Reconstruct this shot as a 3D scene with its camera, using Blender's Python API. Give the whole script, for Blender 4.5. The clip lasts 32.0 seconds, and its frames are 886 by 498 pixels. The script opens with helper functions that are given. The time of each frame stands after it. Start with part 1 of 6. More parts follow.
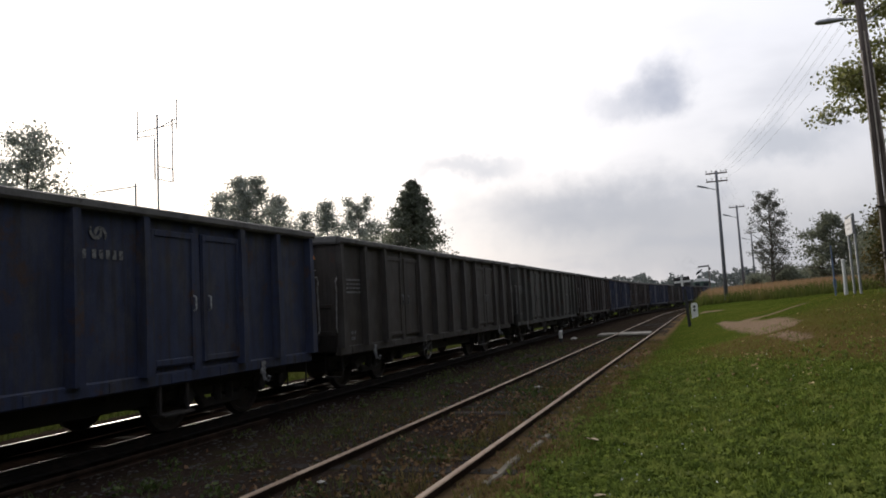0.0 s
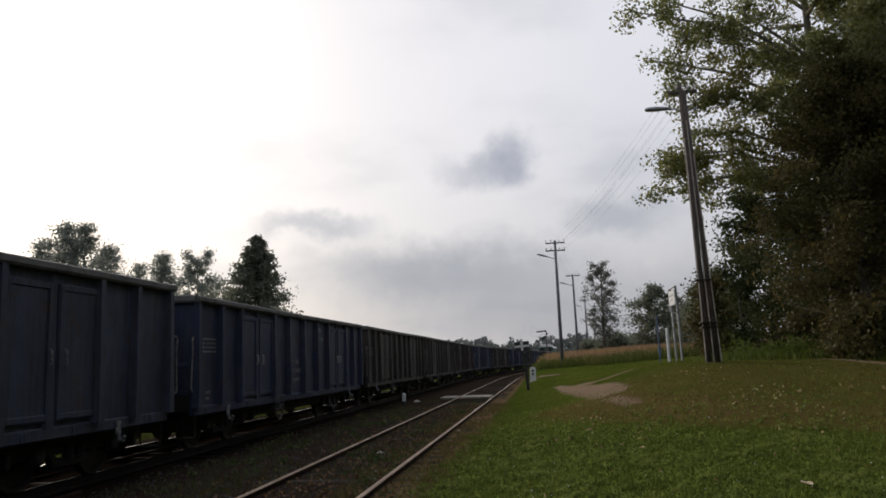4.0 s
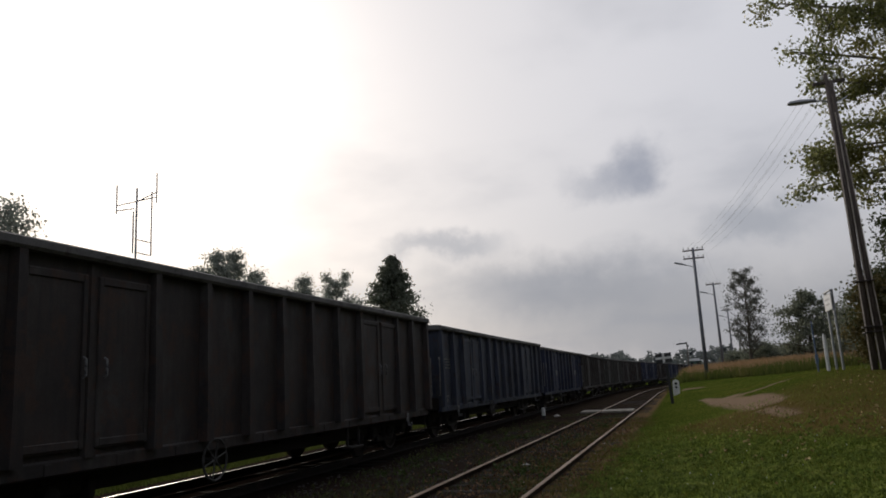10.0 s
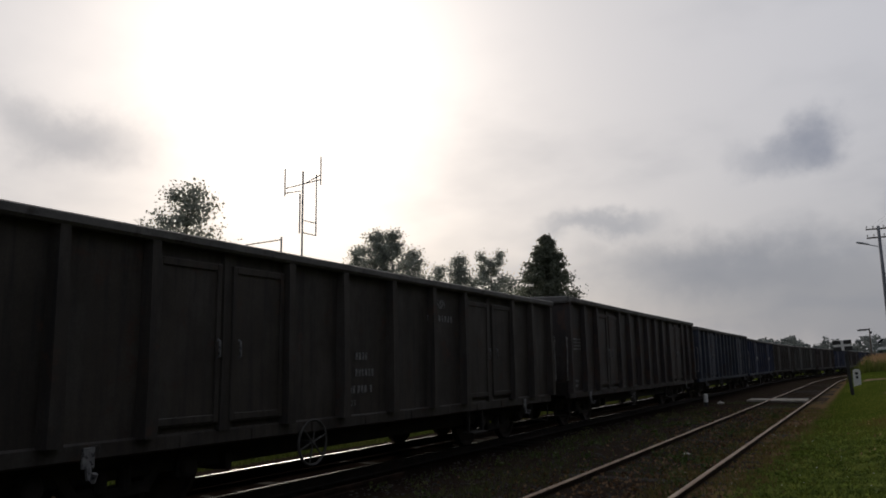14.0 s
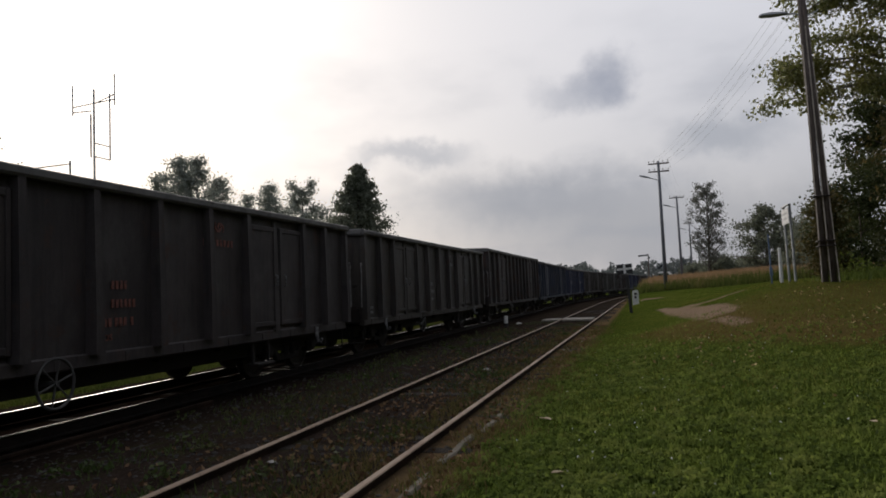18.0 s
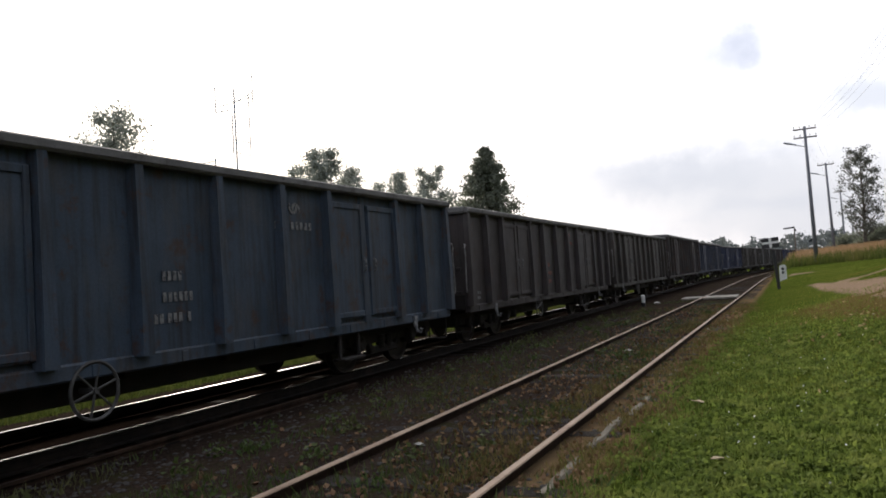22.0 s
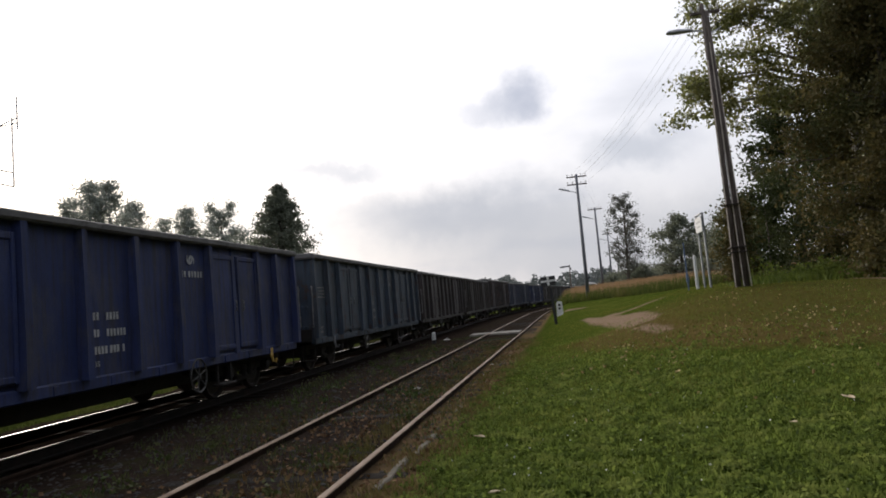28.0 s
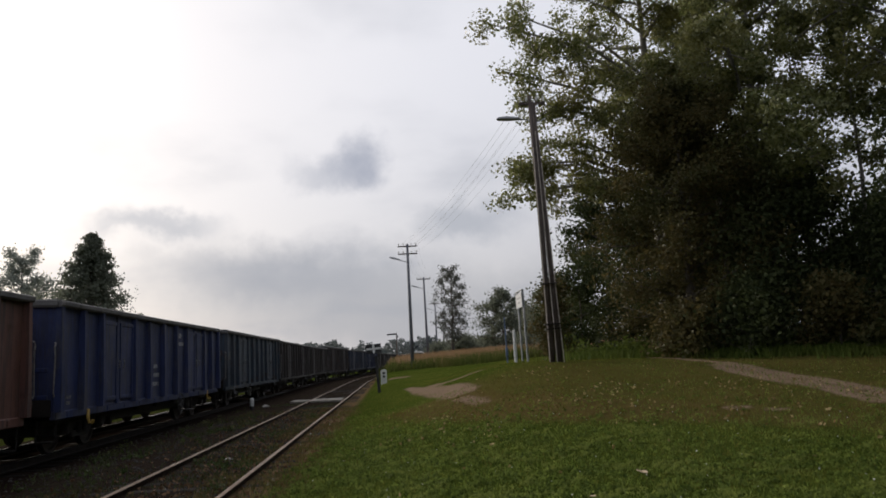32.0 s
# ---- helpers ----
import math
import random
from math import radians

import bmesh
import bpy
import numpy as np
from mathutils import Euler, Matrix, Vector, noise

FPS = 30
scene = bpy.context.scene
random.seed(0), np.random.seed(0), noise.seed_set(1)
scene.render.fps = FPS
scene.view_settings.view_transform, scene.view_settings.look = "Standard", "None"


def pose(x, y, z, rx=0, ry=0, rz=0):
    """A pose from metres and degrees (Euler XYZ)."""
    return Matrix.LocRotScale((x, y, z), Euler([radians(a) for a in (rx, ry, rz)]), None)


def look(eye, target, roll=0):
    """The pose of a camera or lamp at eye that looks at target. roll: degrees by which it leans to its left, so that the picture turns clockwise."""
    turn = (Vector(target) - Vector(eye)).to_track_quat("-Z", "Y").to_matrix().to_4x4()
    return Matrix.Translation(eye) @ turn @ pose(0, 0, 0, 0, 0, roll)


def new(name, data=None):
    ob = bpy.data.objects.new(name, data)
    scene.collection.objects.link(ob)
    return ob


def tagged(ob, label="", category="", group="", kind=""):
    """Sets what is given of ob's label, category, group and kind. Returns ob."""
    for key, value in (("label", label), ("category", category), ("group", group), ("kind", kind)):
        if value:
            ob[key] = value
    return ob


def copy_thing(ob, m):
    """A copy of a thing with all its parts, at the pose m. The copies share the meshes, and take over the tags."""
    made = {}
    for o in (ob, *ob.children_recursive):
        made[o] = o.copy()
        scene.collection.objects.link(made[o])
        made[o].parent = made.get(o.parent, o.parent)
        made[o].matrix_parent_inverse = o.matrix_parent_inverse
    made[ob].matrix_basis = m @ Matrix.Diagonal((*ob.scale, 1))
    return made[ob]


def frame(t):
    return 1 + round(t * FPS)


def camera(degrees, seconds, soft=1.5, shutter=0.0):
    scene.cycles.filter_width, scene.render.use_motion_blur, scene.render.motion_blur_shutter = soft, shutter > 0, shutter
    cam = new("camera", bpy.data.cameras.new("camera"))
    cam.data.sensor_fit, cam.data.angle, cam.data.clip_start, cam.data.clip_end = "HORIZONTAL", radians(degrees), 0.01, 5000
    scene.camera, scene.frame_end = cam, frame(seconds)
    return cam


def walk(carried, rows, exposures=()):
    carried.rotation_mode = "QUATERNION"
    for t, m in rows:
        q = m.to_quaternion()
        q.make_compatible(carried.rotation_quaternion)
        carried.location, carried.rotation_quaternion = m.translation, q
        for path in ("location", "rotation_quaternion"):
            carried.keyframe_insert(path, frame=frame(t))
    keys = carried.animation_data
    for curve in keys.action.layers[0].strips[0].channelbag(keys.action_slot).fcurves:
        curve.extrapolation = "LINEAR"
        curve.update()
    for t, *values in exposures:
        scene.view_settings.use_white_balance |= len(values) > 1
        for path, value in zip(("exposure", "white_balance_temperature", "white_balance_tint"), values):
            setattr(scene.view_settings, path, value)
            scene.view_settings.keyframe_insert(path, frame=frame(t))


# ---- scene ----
cam = camera(60.05, 32.0, soft=1.75)
PATH = [
    (0.0, pose(0.178, -0.125, 1.545, 94.22, 2.50, 19.10)),
    (0.5, pose(0.178, -0.113, 1.544, 94.39, 2.45, 18.92)),
    (1.0, pose(0.168, -0.074, 1.549, 94.73, 1.74, 18.85)),
    (1.5, pose(0.159, -0.107, 1.548, 94.76, 1.80, 21.06)),
    (2.0, pose(0.159, -0.046, 1.537, 95.74, 1.83, 21.02)),
    (2.5, pose(0.171, -0.011, 1.533, 96.01, 1.61, 18.56)),
    (3.0, pose(0.134, 0.007, 1.530, 96.87, 2.28, 13.38)),
    (3.5, pose(0.113, 0.022, 1.548, 97.49, 2.51, 11.22)),
    (4.0, pose(0.111, 0.032, 1.568, 98.32, 1.63, 7.51)),
    (4.5, pose(0.095, 0.021, 1.561, 98.81, 1.71, 7.00)),
    (6.5, pose(0.047, -0.066, 1.558, 97.89, 2.15, 8.97)),
    (7.0, pose(0.021, -0.049, 1.553, 97.01, 1.97, 9.85)),
    (7.5, pose(0.030, -0.039, 1.535, 93.26, 0.78, 9.22)),
    (8.0, pose(0.039, -0.064, 1.536, 93.92, 1.08, 5.49)),
    (8.5, pose(0.035, -0.090, 1.544, 96.87, 1.99, 3.02)),
    (9.0, pose(0.014, -0.071, 1.518, 99.15, 0.48, 4.33)),
    (9.5, pose(-0.072, -0.035, 1.475, 100.78, 2.38, 14.08)),
    (10.0, pose(-0.033, -0.002, 1.475, 99.90, 2.48, 17.40)),
    (10.5, pose(-0.035, -0.023, 1.408, 99.99, 1.89, 21.05)),
    (11.0, pose(0.019, 0.020, 1.502, 99.77, 1.51, 16.05)),
    (11.5, pose(0.044, 0.011, 1.516, 101.67, 3.52, 22.29)),
    (12.0, pose(-0.024, -0.001, 1.499, 99.56, 1.63, 22.95)),
    (12.5, pose(-0.012, 0.029, 1.520, 98.31, -0.58, 25.83)),
    (13.0, pose(-0.046, 0.061, 1.507, 98.83, 1.07, 25.94)),
    (13.5, pose(-0.058, 0.084, 1.515, 99.02, 1.18, 28.22)),
    (15.5, pose(-0.081, 0.063, 1.500, 97.52, 0.23, 28.77)),
    (16.0, pose(-0.131, 0.030, 1.495, 97.05, 1.62, 26.69)),
    (16.5, pose(-0.123, 0.030, 1.499, 96.96, 2.20, 26.07)),
    (17.0, pose(-0.111, 0.020, 1.491, 96.86, 1.75, 24.81)),
    (17.5, pose(-0.030, -0.014, 1.485, 95.39, 0.19, 23.10)),
    (18.0, pose(0.008, -0.022, 1.453, 93.08, 1.98, 14.86)),
    (18.5, pose(0.014, 0.006, 1.482, 93.32, 3.51, 9.56)),
    (19.0, pose(-0.001, 0.048, 1.474, 93.28, 3.67, 10.04)),
    (19.5, pose(-0.042, 0.031, 1.451, 93.03, 3.40, 12.05)),
    (20.0, pose(-0.051, 0.034, 1.450, 92.64, 3.95, 13.82)),
    (20.5, pose(-0.058, 0.031, 1.457, 92.51, 3.85, 15.41)),
    (21.0, pose(-0.073, 0.033, 1.454, 92.21, 3.79, 16.79)),
    (21.5, pose(-0.122, 0.044, 1.461, 92.09, 3.28, 18.85)),
    (22.0, pose(-0.132, 0.063, 1.449, 92.21, 3.46, 24.53)),
    (22.5, pose(-0.111, 0.053, 1.449, 91.95, 3.29, 24.01)),
    (23.0, pose(-0.113, 0.053, 1.442, 91.81, 2.63, 23.71)),
    (23.5, pose(-0.043, 0.023, 1.467, 92.19, 1.52, 18.46)),
    (24.0, pose(-0.033, 0.004, 1.453, 93.65, 1.61, 12.93)),
    (24.5, pose(-0.038, -0.022, 1.455, 93.25, 1.66, 12.80)),
    (25.0, pose(-0.020, 0.011, 1.468, 93.34, 2.66, 10.92)),
    (25.5, pose(-0.032, 0.007, 1.462, 93.20, 2.81, 10.64)),
    (27.5, pose(-0.033, 0.053, 1.475, 93.40, 4.04, 9.92)),
    (28.0, pose(-0.042, 0.038, 1.490, 94.03, 4.28, 9.32)),
    (28.5, pose(-0.037, 0.042, 1.490, 94.40, 3.50, 9.22)),
    (29.0, pose(-0.023, 0.025, 1.504, 94.92, 3.44, 8.15)),
    (29.5, pose(-0.020, 0.015, 1.511, 95.24, 3.27, 7.09)),
    (30.0, pose(-0.004, 0.022, 1.503, 95.39, 3.30, 5.65)),
    (30.5, pose(0.003, 0.031, 1.512, 95.44, 2.74, 4.30)),
    (31.0, pose(-0.000, 0.025, 1.510, 97.00, 1.78, 3.77)),
    (31.5, pose(0.026, -0.006, 1.521, 97.95, 1.48, -1.40)),
    (32.0, pose(0.022, 0.000, 1.541, 98.17, 2.31, -3.58)),
]
EXPOSURES = [(0.0, 0.1), (2.0, 0.05), (4.0, -0.25), (7.0, -0.3), (8.0, -0.2), (9.0, -0.2), (10.0, -0.5), (11.0, -0.62), (12.0, -0.82), (13.0, -0.85), (16.0, -0.5), (17.0, -0.5), (18.0, -0.4),
             (19.0, 0.05), (20.0, 0.25), (22.0, 0.64), (23.0, 0.72), (24.0, 0.62), (25.0, 0.45), (28.0, 0.22), (30.0, 0.0), (32.0, -0.2)]
walk(cam, PATH, [(t, stops, 6430, 12.5) for t, stops in EXPOSURES])

# ---- world and sun ----
SUN_AZ, SUN_EL = radians(-40.0), radians(21.0)
SUN_DIR = Vector((math.sin(SUN_AZ) * math.cos(SUN_EL), math.cos(SUN_AZ) * math.cos(SUN_EL), math.sin(SUN_EL)))


class Nodes:
    """Small wrapper to write node trees in short lines."""

    def __init__(self, tree):
        self.tree = tree
        tree.nodes.clear()

    def add(self, kind, **sockets):
        n = self.tree.nodes.new(kind)
        for k, v in sockets.items():
            self.put(n.inputs[int(k[1:])] if k[0] == "i" and k[1:].isdigit() else n.inputs[k.replace("_", " ")], v)
        return n

    def put(self, socket, v):
        if isinstance(v, bpy.types.NodeSocket):
            self.tree.links.new(v, socket)
        elif isinstance(v, bpy.types.Node):
            self.tree.links.new(v.outputs[0], socket)
        else:
            socket.default_value = v

    def math(self, op, a, b=0.0, clamp=False):
        n = self.add("ShaderNodeMath", i0=a, i1=b)
        n.operation, n.use_clamp = op, clamp
        return n.outputs[0]

    def vec(self, op, a, b=(0, 0, 0)):
        n = self.add("ShaderNodeVectorMath", i0=a, i1=b)
        n.operation = op
        return n.outputs["Value"] if op in ("DOT_PRODUCT", "LENGTH", "DISTANCE") else n.outputs[0]

    def mix(self, fac, a, b, blend="MIX"):
        n = self.add("ShaderNodeMix", i0=fac, i6=a, i7=b)
        n.data_type, n.blend_type = "RGBA", blend
        return n.outputs[2]

    def noise(self, vec, scale, detail=4.0, rough=0.55):
        return self.add("ShaderNodeTexNoise", Vector=vec, Scale=scale, Detail=detail, Roughness=rough)

    def step(self, v, lo, hi):
        n = self.add("ShaderNodeMapRange", Value=v, From_Min=lo, From_Max=hi)
        n.interpolation_type = "SMOOTHSTEP"
        return n.outputs[0]


def rgb(r, g, b):
    return (r, g, b, 1.0)


world = bpy.data.worlds.new("overcast_sky")
world.use_nodes = True
scene.world = world
W = Nodes(world.node_tree)
ray = W.vec("NORMALIZE", W.add("ShaderNodeTexCoord").outputs["Generated"])
sep = W.add("ShaderNodeSeparateXYZ", Vector=ray)
up = W.math("MAXIMUM", sep.outputs[2], 0.0)
blue = W.add("ShaderNodeTexSky")
blue.sky_type, blue.sun_disc, blue.sun_elevation, blue.sun_rotation, blue.dust_density = "NISHITA", False, SUN_EL, SUN_AZ, 3.0
blue = W.mix(1.0, blue.outputs[0], rgb(0.12, 0.12, 0.12), "MULTIPLY")
toward = W.math("MAXIMUM", W.vec("DOT_PRODUCT", ray, tuple(SUN_DIR)), 0.0)
glow = W.math("POWER", toward, 3.4)
core = W.math("POWER", toward, 40.0)
# high veil of cloud, whiter toward the sun
veil = W.mix(W.step(up, 0.0, 0.42), rgb(0.50, 0.505, 0.54), rgb(0.88, 0.91, 0.98))
veil = W.mix(W.math("MULTIPLY", glow, 0.95), veil, rgb(1.20, 1.165, 1.13))
veil = W.mix(W.math("MULTIPLY", core, 0.8), veil, rgb(2.2, 2.1, 2.0))
# broken lower cloud on a flat layer
flat = W.add("ShaderNodeCombineXYZ", X=W.math("DIVIDE", sep.outputs[0], W.math("ADD", up, 0.22)),
             Y=W.math("DIVIDE", sep.outputs[1], W.math("ADD", up, 0.22)), Z=0.0)
puff = W.noise(flat, 1.35, 5.0, 0.5)
low = W.step(puff.outputs[0], 0.45, 0.72)
low = W.math("MULTIPLY", low, W.math("SUBTRACT", 1.0, W.math("MULTIPLY", glow, 0.75)))
sky = W.mix(0.86, blue, veil)
sky = W.mix(W.math("MULTIPLY", low, 0.75), sky, rgb(0.48, 0.51, 0.57))
# the sky away from the sun is a duller grey
away = W.step(W.vec("DOT_PRODUCT", ray, tuple(-SUN_DIR)), -0.25, 0.55)
sky = W.mix(away, sky, W.mix(1.0, sky, rgb(0.62, 0.64, 0.68), "MULTIPLY"))
# the one small dark cloud, and two flat banks of cloud near the horizon
wob = W.noise(ray, 9.0, 5.0, 0.6)
wob = W.vec("MULTIPLY", W.vec("SUBTRACT", wob.outputs[1], (0.5, 0.5, 0.5)), (0.11, 0.11, 0.11))


def cloud(az, el, wide, high, strength, tone, base):
    a, e = radians(az), radians(el)
    c = (math.sin(a) * math.cos(e), math.cos(a) * math.cos(e), math.sin(e))
    rel = W.vec("SUBTRACT", W.vec("ADD", ray, wob), c)
    d = W.vec("LENGTH", W.vec("DIVIDE", rel, (radians(wide), radians(wide), radians(high))))
    fac = W.math("MULTIPLY", W.math("SUBTRACT", 1.0, W.step(d, 0.1, 1.05)), strength)
    return W.mix(fac, base, tone)


sky = cloud(-4.1, 14.4, 4.2, 1.9, 0.50, rgb(0.42, 0.46, 0.54), sky)
sky = cloud(-2.3, 15.4, 3.0, 2.6, 0.72, rgb(0.38, 0.42, 0.51), sky)
sky = cloud(-17.0, 9.7, 6.5, 1.5, 0.56, rgb(0.44, 0.48, 0.54), sky)
sky = cloud(-7.0, 6.4, 17.0, 3.4, 0.70, rgb(0.38, 0.41, 0.46), sky)
sky = cloud(2.0, 3.2, 28.0, 4.4, 0.64, rgb(0.40, 0.425, 0.465), sky)
sky = cloud(6.5, 10.0, 5.5, 2.0, 0.60, rgb(0.40, 0.44, 0.50), sky)
sky = cloud(-56.0, 15.5, 7.5, 3.0, 0.50, rgb(0.46, 0.49, 0.54), sky)
back = W.add("ShaderNodeBackground", Color=sky, Strength=1.0)
W.put(W.add("ShaderNodeOutputWorld").inputs[0], back)

sun = bpy.data.lights.new("sun", "SUN")
sun.energy, sun.angle, sun.color = 2.6, radians(11.0), (1.0, 0.90, 0.74)
sun_ob = new("sun", sun)
sun_ob.matrix_basis = look(tuple(SUN_DIR * 60), (0, 0, 0))

# ---- materials ----
MATS = {}


def surf(name, a, b, scale=3.0, rough=0.8, metal=0.0, bump=0.3, fine=40.0, stretch=(1, 1, 1), third=None, rand=0.0, spec=0.5, third_at=(0.55, 0.75)):
    """A worn surface: two tones mixed by coarse noise, fine grain, an optional third tone (rust, moss, dirt) in patches."""
    m = bpy.data.materials.new(name)
    m.use_nodes = True
    N = Nodes(m.node_tree)
    co = N.add("ShaderNodeMapping", Vector=N.add("ShaderNodeTexCoord").outputs["Object"], Scale=stretch)
    big = N.noise(co, scale, 5.0, 0.6)
    small = N.noise(co, fine, 3.0, 0.6)
    col = N.mix(N.step(big.outputs[0], 0.3, 0.7), rgb(*a), rgb(*b))
    if third:
        pat = N.noise(co, scale * 2.3, 6.0, 0.65)
        col = N.mix(N.step(pat.outputs[0], *third_at), col, rgb(*third))
    col = N.mix(N.step(small.outputs[0], 0.25, 0.75), N.mix(1.0, col, rgb(0.78, 0.78, 0.78), "MULTIPLY"), col)
    if rand:
        r = N.add("ShaderNodeObjectInfo").outputs["Random"]
        v = N.math("ADD", 1.0 - rand, N.math("MULTIPLY", r, 2 * rand))
        col = N.mix(1.0, col, N.add("ShaderNodeCombineColor", Red=v, Green=v, Blue=v), "MULTIPLY")
    bm = N.add("ShaderNodeBump", Strength=bump, Distance=0.02, Height=N.math("ADD", big.outputs[0], N.math("MULTIPLY", small.outputs[0], 0.6)))
    rr = N.math("ADD", rough - 0.1, N.math("MULTIPLY", small.outputs[0], 0.2))
    s = N.add("ShaderNodeBsdfPrincipled", Base_Color=col, Roughness=rr, Metallic=metal, Normal=bm)
    s.inputs["Specular IOR Level"].default_value = spec
    N.put(N.add("ShaderNodeOutputMaterial").inputs[0], s)
    MATS[name] = m
    return m


def leafy(name, a, b, c, passes=0.35, rough=0.6, spec=0.22, patch=0.35):
    """Foliage: each leaf takes its own tone; part of the light passes through."""
    m = bpy.data.materials.new(name)
    m.use_nodes = True
    N = Nodes(m.node_tree)
    r = N.add("ShaderNodeNewGeometry").outputs["Random Per Island"]
    big = N.noise(N.add("ShaderNodeTexCoord").outputs["Object"], patch, 3.0)
    col = N.mix(r, rgb(*a), rgb(*b))
    col = N.mix(N.math("MULTIPLY", N.step(big.outputs[0], 0.45, 0.7), 0.8), col, rgb(*c))
    p = N.add("ShaderNodeBsdfPrincipled", Base_Color=col, Roughness=rough)
    p.inputs["Specular IOR Level"].default_value = spec
    t = N.add("ShaderNodeBsdfTranslucent", Color=col)
    N.put(N.add("ShaderNodeOutputMaterial").inputs[0], N.add("ShaderNodeMixShader", i0=passes, i1=p.outputs[0], i2=t.outputs[0]))
    MATS[name] = m
    return m


def paint(name, a, b, rust=(0.040, 0.023, 0.017), dirt=(0.014, 0.013, 0.013), amount=0.56):
    """Old wagon paint: faded patches, rust blooms, vertical streaks and road dirt."""
    m = bpy.data.materials.new(name)
    m.use_nodes = True
    N = Nodes(m.node_tree)
    oi = N.add("ShaderNodeObjectInfo")
    lift = 1.6
    a, b, rust, dirt = [tuple(lift * v for v in c) for c in (a, b, rust, dirt)]
    co = N.vec("ADD", N.add("ShaderNodeTexCoord").outputs["Object"], N.vec("MULTIPLY", oi.outputs["Random"], (37.0, 11.0, 5.0)))
    big = N.noise(co, 0.8, 5.0, 0.6)
    col = N.mix(N.step(big.outputs[0], 0.35, 0.65), rgb(*a), rgb(*b))
    streak = N.noise(N.add("ShaderNodeMapping", Vector=co, Scale=(5.0, 5.0, 0.35)), 2.2, 5.0, 0.65)
    col = N.mix(N.math("MULTIPLY", N.step(streak.outputs[0], 0.42, 0.70), 0.75), col, rgb(*dirt))
    dust = N.noise(N.add("ShaderNodeMapping", Vector=co, Scale=(1.0, 1.0, 0.5)), 1.7, 8.0, 0.7)
    col = N.mix(N.math("MULTIPLY", N.step(dust.outputs[0], 0.46, 0.72), 0.55), col, rgb(0.085, 0.078, 0.073))
    rs = N.noise(co, 2.6, 8.0, 0.7)
    col = N.mix(N.math("MULTIPLY", N.step(rs.outputs[0], amount, amount + 0.13), 0.85), col, rgb(*rust))
    grain = N.noise(co, 45.0, 3.0, 0.6)
    col = N.mix(N.step(grain.outputs[0], 0.2, 0.8), N.mix(1.0, col, rgb(0.75, 0.75, 0.75), "MULTIPLY"), col)
    bm = N.add("ShaderNodeBump", Strength=0.25, Distance=0.02, Height=N.math("ADD", rs.outputs[0], N.math("MULTIPLY", big.outputs[0], 1.5)))
    s = N.add("ShaderNodeBsdfPrincipled", Base_Color=col, Roughness=N.math("ADD", 0.45, N.math("MULTIPLY", rs.outputs[0], 0.4)), Normal=bm)
    s.inputs["Specular IOR Level"].default_value = 0.35
    N.put(N.add("ShaderNodeOutputMaterial").inputs[0], s)
    MATS[name] = m
    return m


rail_side = surf("rail_rust", (0.022, 0.014, 0.010), (0.046, 0.028, 0.019), 4.0, 0.85, 0.0, 0.3, 60.0, spec=0.1)
# darker copy of the rail flank, with the shade under the train in its colour
rail_shaded = surf("rail_shaded", (0.012, 0.010, 0.009), (0.026, 0.019, 0.015), 4.0, 0.85, 0.0, 0.3, 60.0, spec=0.15)
rail_top = surf("rail_head_rusty", (0.25, 0.165, 0.108), (0.39, 0.285, 0.20), 1.2, 0.68, 0.15, 0.15, 60.0, third=(0.20, 0.12, 0.075), third_at=(0.5, 0.7))
rail_bright = surf("rail_head_polished", (0.25, 0.24, 0.23), (0.34, 0.33, 0.32), 1.5, 0.22, 1.0, 0.03, 80.0)
# darker sleeper wood, the train's shade put into the colour
tie_shaded = surf("shaded_sleeper_wood", (0.007, 0.006, 0.005), (0.013, 0.011, 0.009), 6.0, 0.95, 0.0, 0.6, 50.0, (1, 6, 6), rand=0.25, spec=0.05)
tie_wood = surf("sleeper_wood", (0.025, 0.020, 0.016), (0.052, 0.043, 0.036), 6.0, 0.95, 0.0, 0.6, 50.0, (1, 6, 6), rand=0.25, spec=0.1)
old_concrete = surf("old_concrete", (0.085, 0.072, 0.050), (0.16, 0.135, 0.098), 5.0, 0.9, 0.0, 0.5, 60.0, third=(0.07, 0.075, 0.035), rand=0.15)
pale_plank = surf("pale_planks", (0.22, 0.20, 0.16), (0.33, 0.30, 0.25), 4.0, 0.85, 0.0, 0.4, 50.0, rand=0.15)
pole_wood = surf("weathered_pole_wood", (0.065, 0.050, 0.042), (0.14, 0.112, 0.094), 3.0, 0.85, 0.0, 0.5, 50.0, (8, 8, 0.7))
# far poles: distance haze put into the wood colour, paler and bluer
pole_grey = surf("hazed_pole_wood", (0.13, 0.135, 0.15), (0.21, 0.215, 0.24), 3.0, 0.85, 0.0, 0.5, 50.0, (8, 8, 0.7))
# pale tone for the strips that imitate rim light on the near pole
pole_rim_pale = surf("pole_rim_pale", (0.36, 0.31, 0.26), (0.50, 0.44, 0.38), 3.0, 0.85, 0.0, 0.3, 60.0)
steel_grey = surf("galvanised_steel", (0.35, 0.36, 0.37), (0.45, 0.46, 0.47), 6.0, 0.5, 0.7, 0.1, 60.0)
lamp_grey = surf("lamp_housing_grey", (0.30, 0.31, 0.33), (0.38, 0.39, 0.41), 6.0, 0.5, 0.2, 0.1, 60.0)
ceramic = surf("insulator_ceramic", (0.55, 0.55, 0.52), (0.65, 0.65, 0.62), 9.0, 0.25, 0.0, 0.05, 60.0)
black_paint = surf("black_paint", (0.015, 0.015, 0.016), (0.03, 0.03, 0.03), 6.0, 0.6, 0.0, 0.2, 60.0)
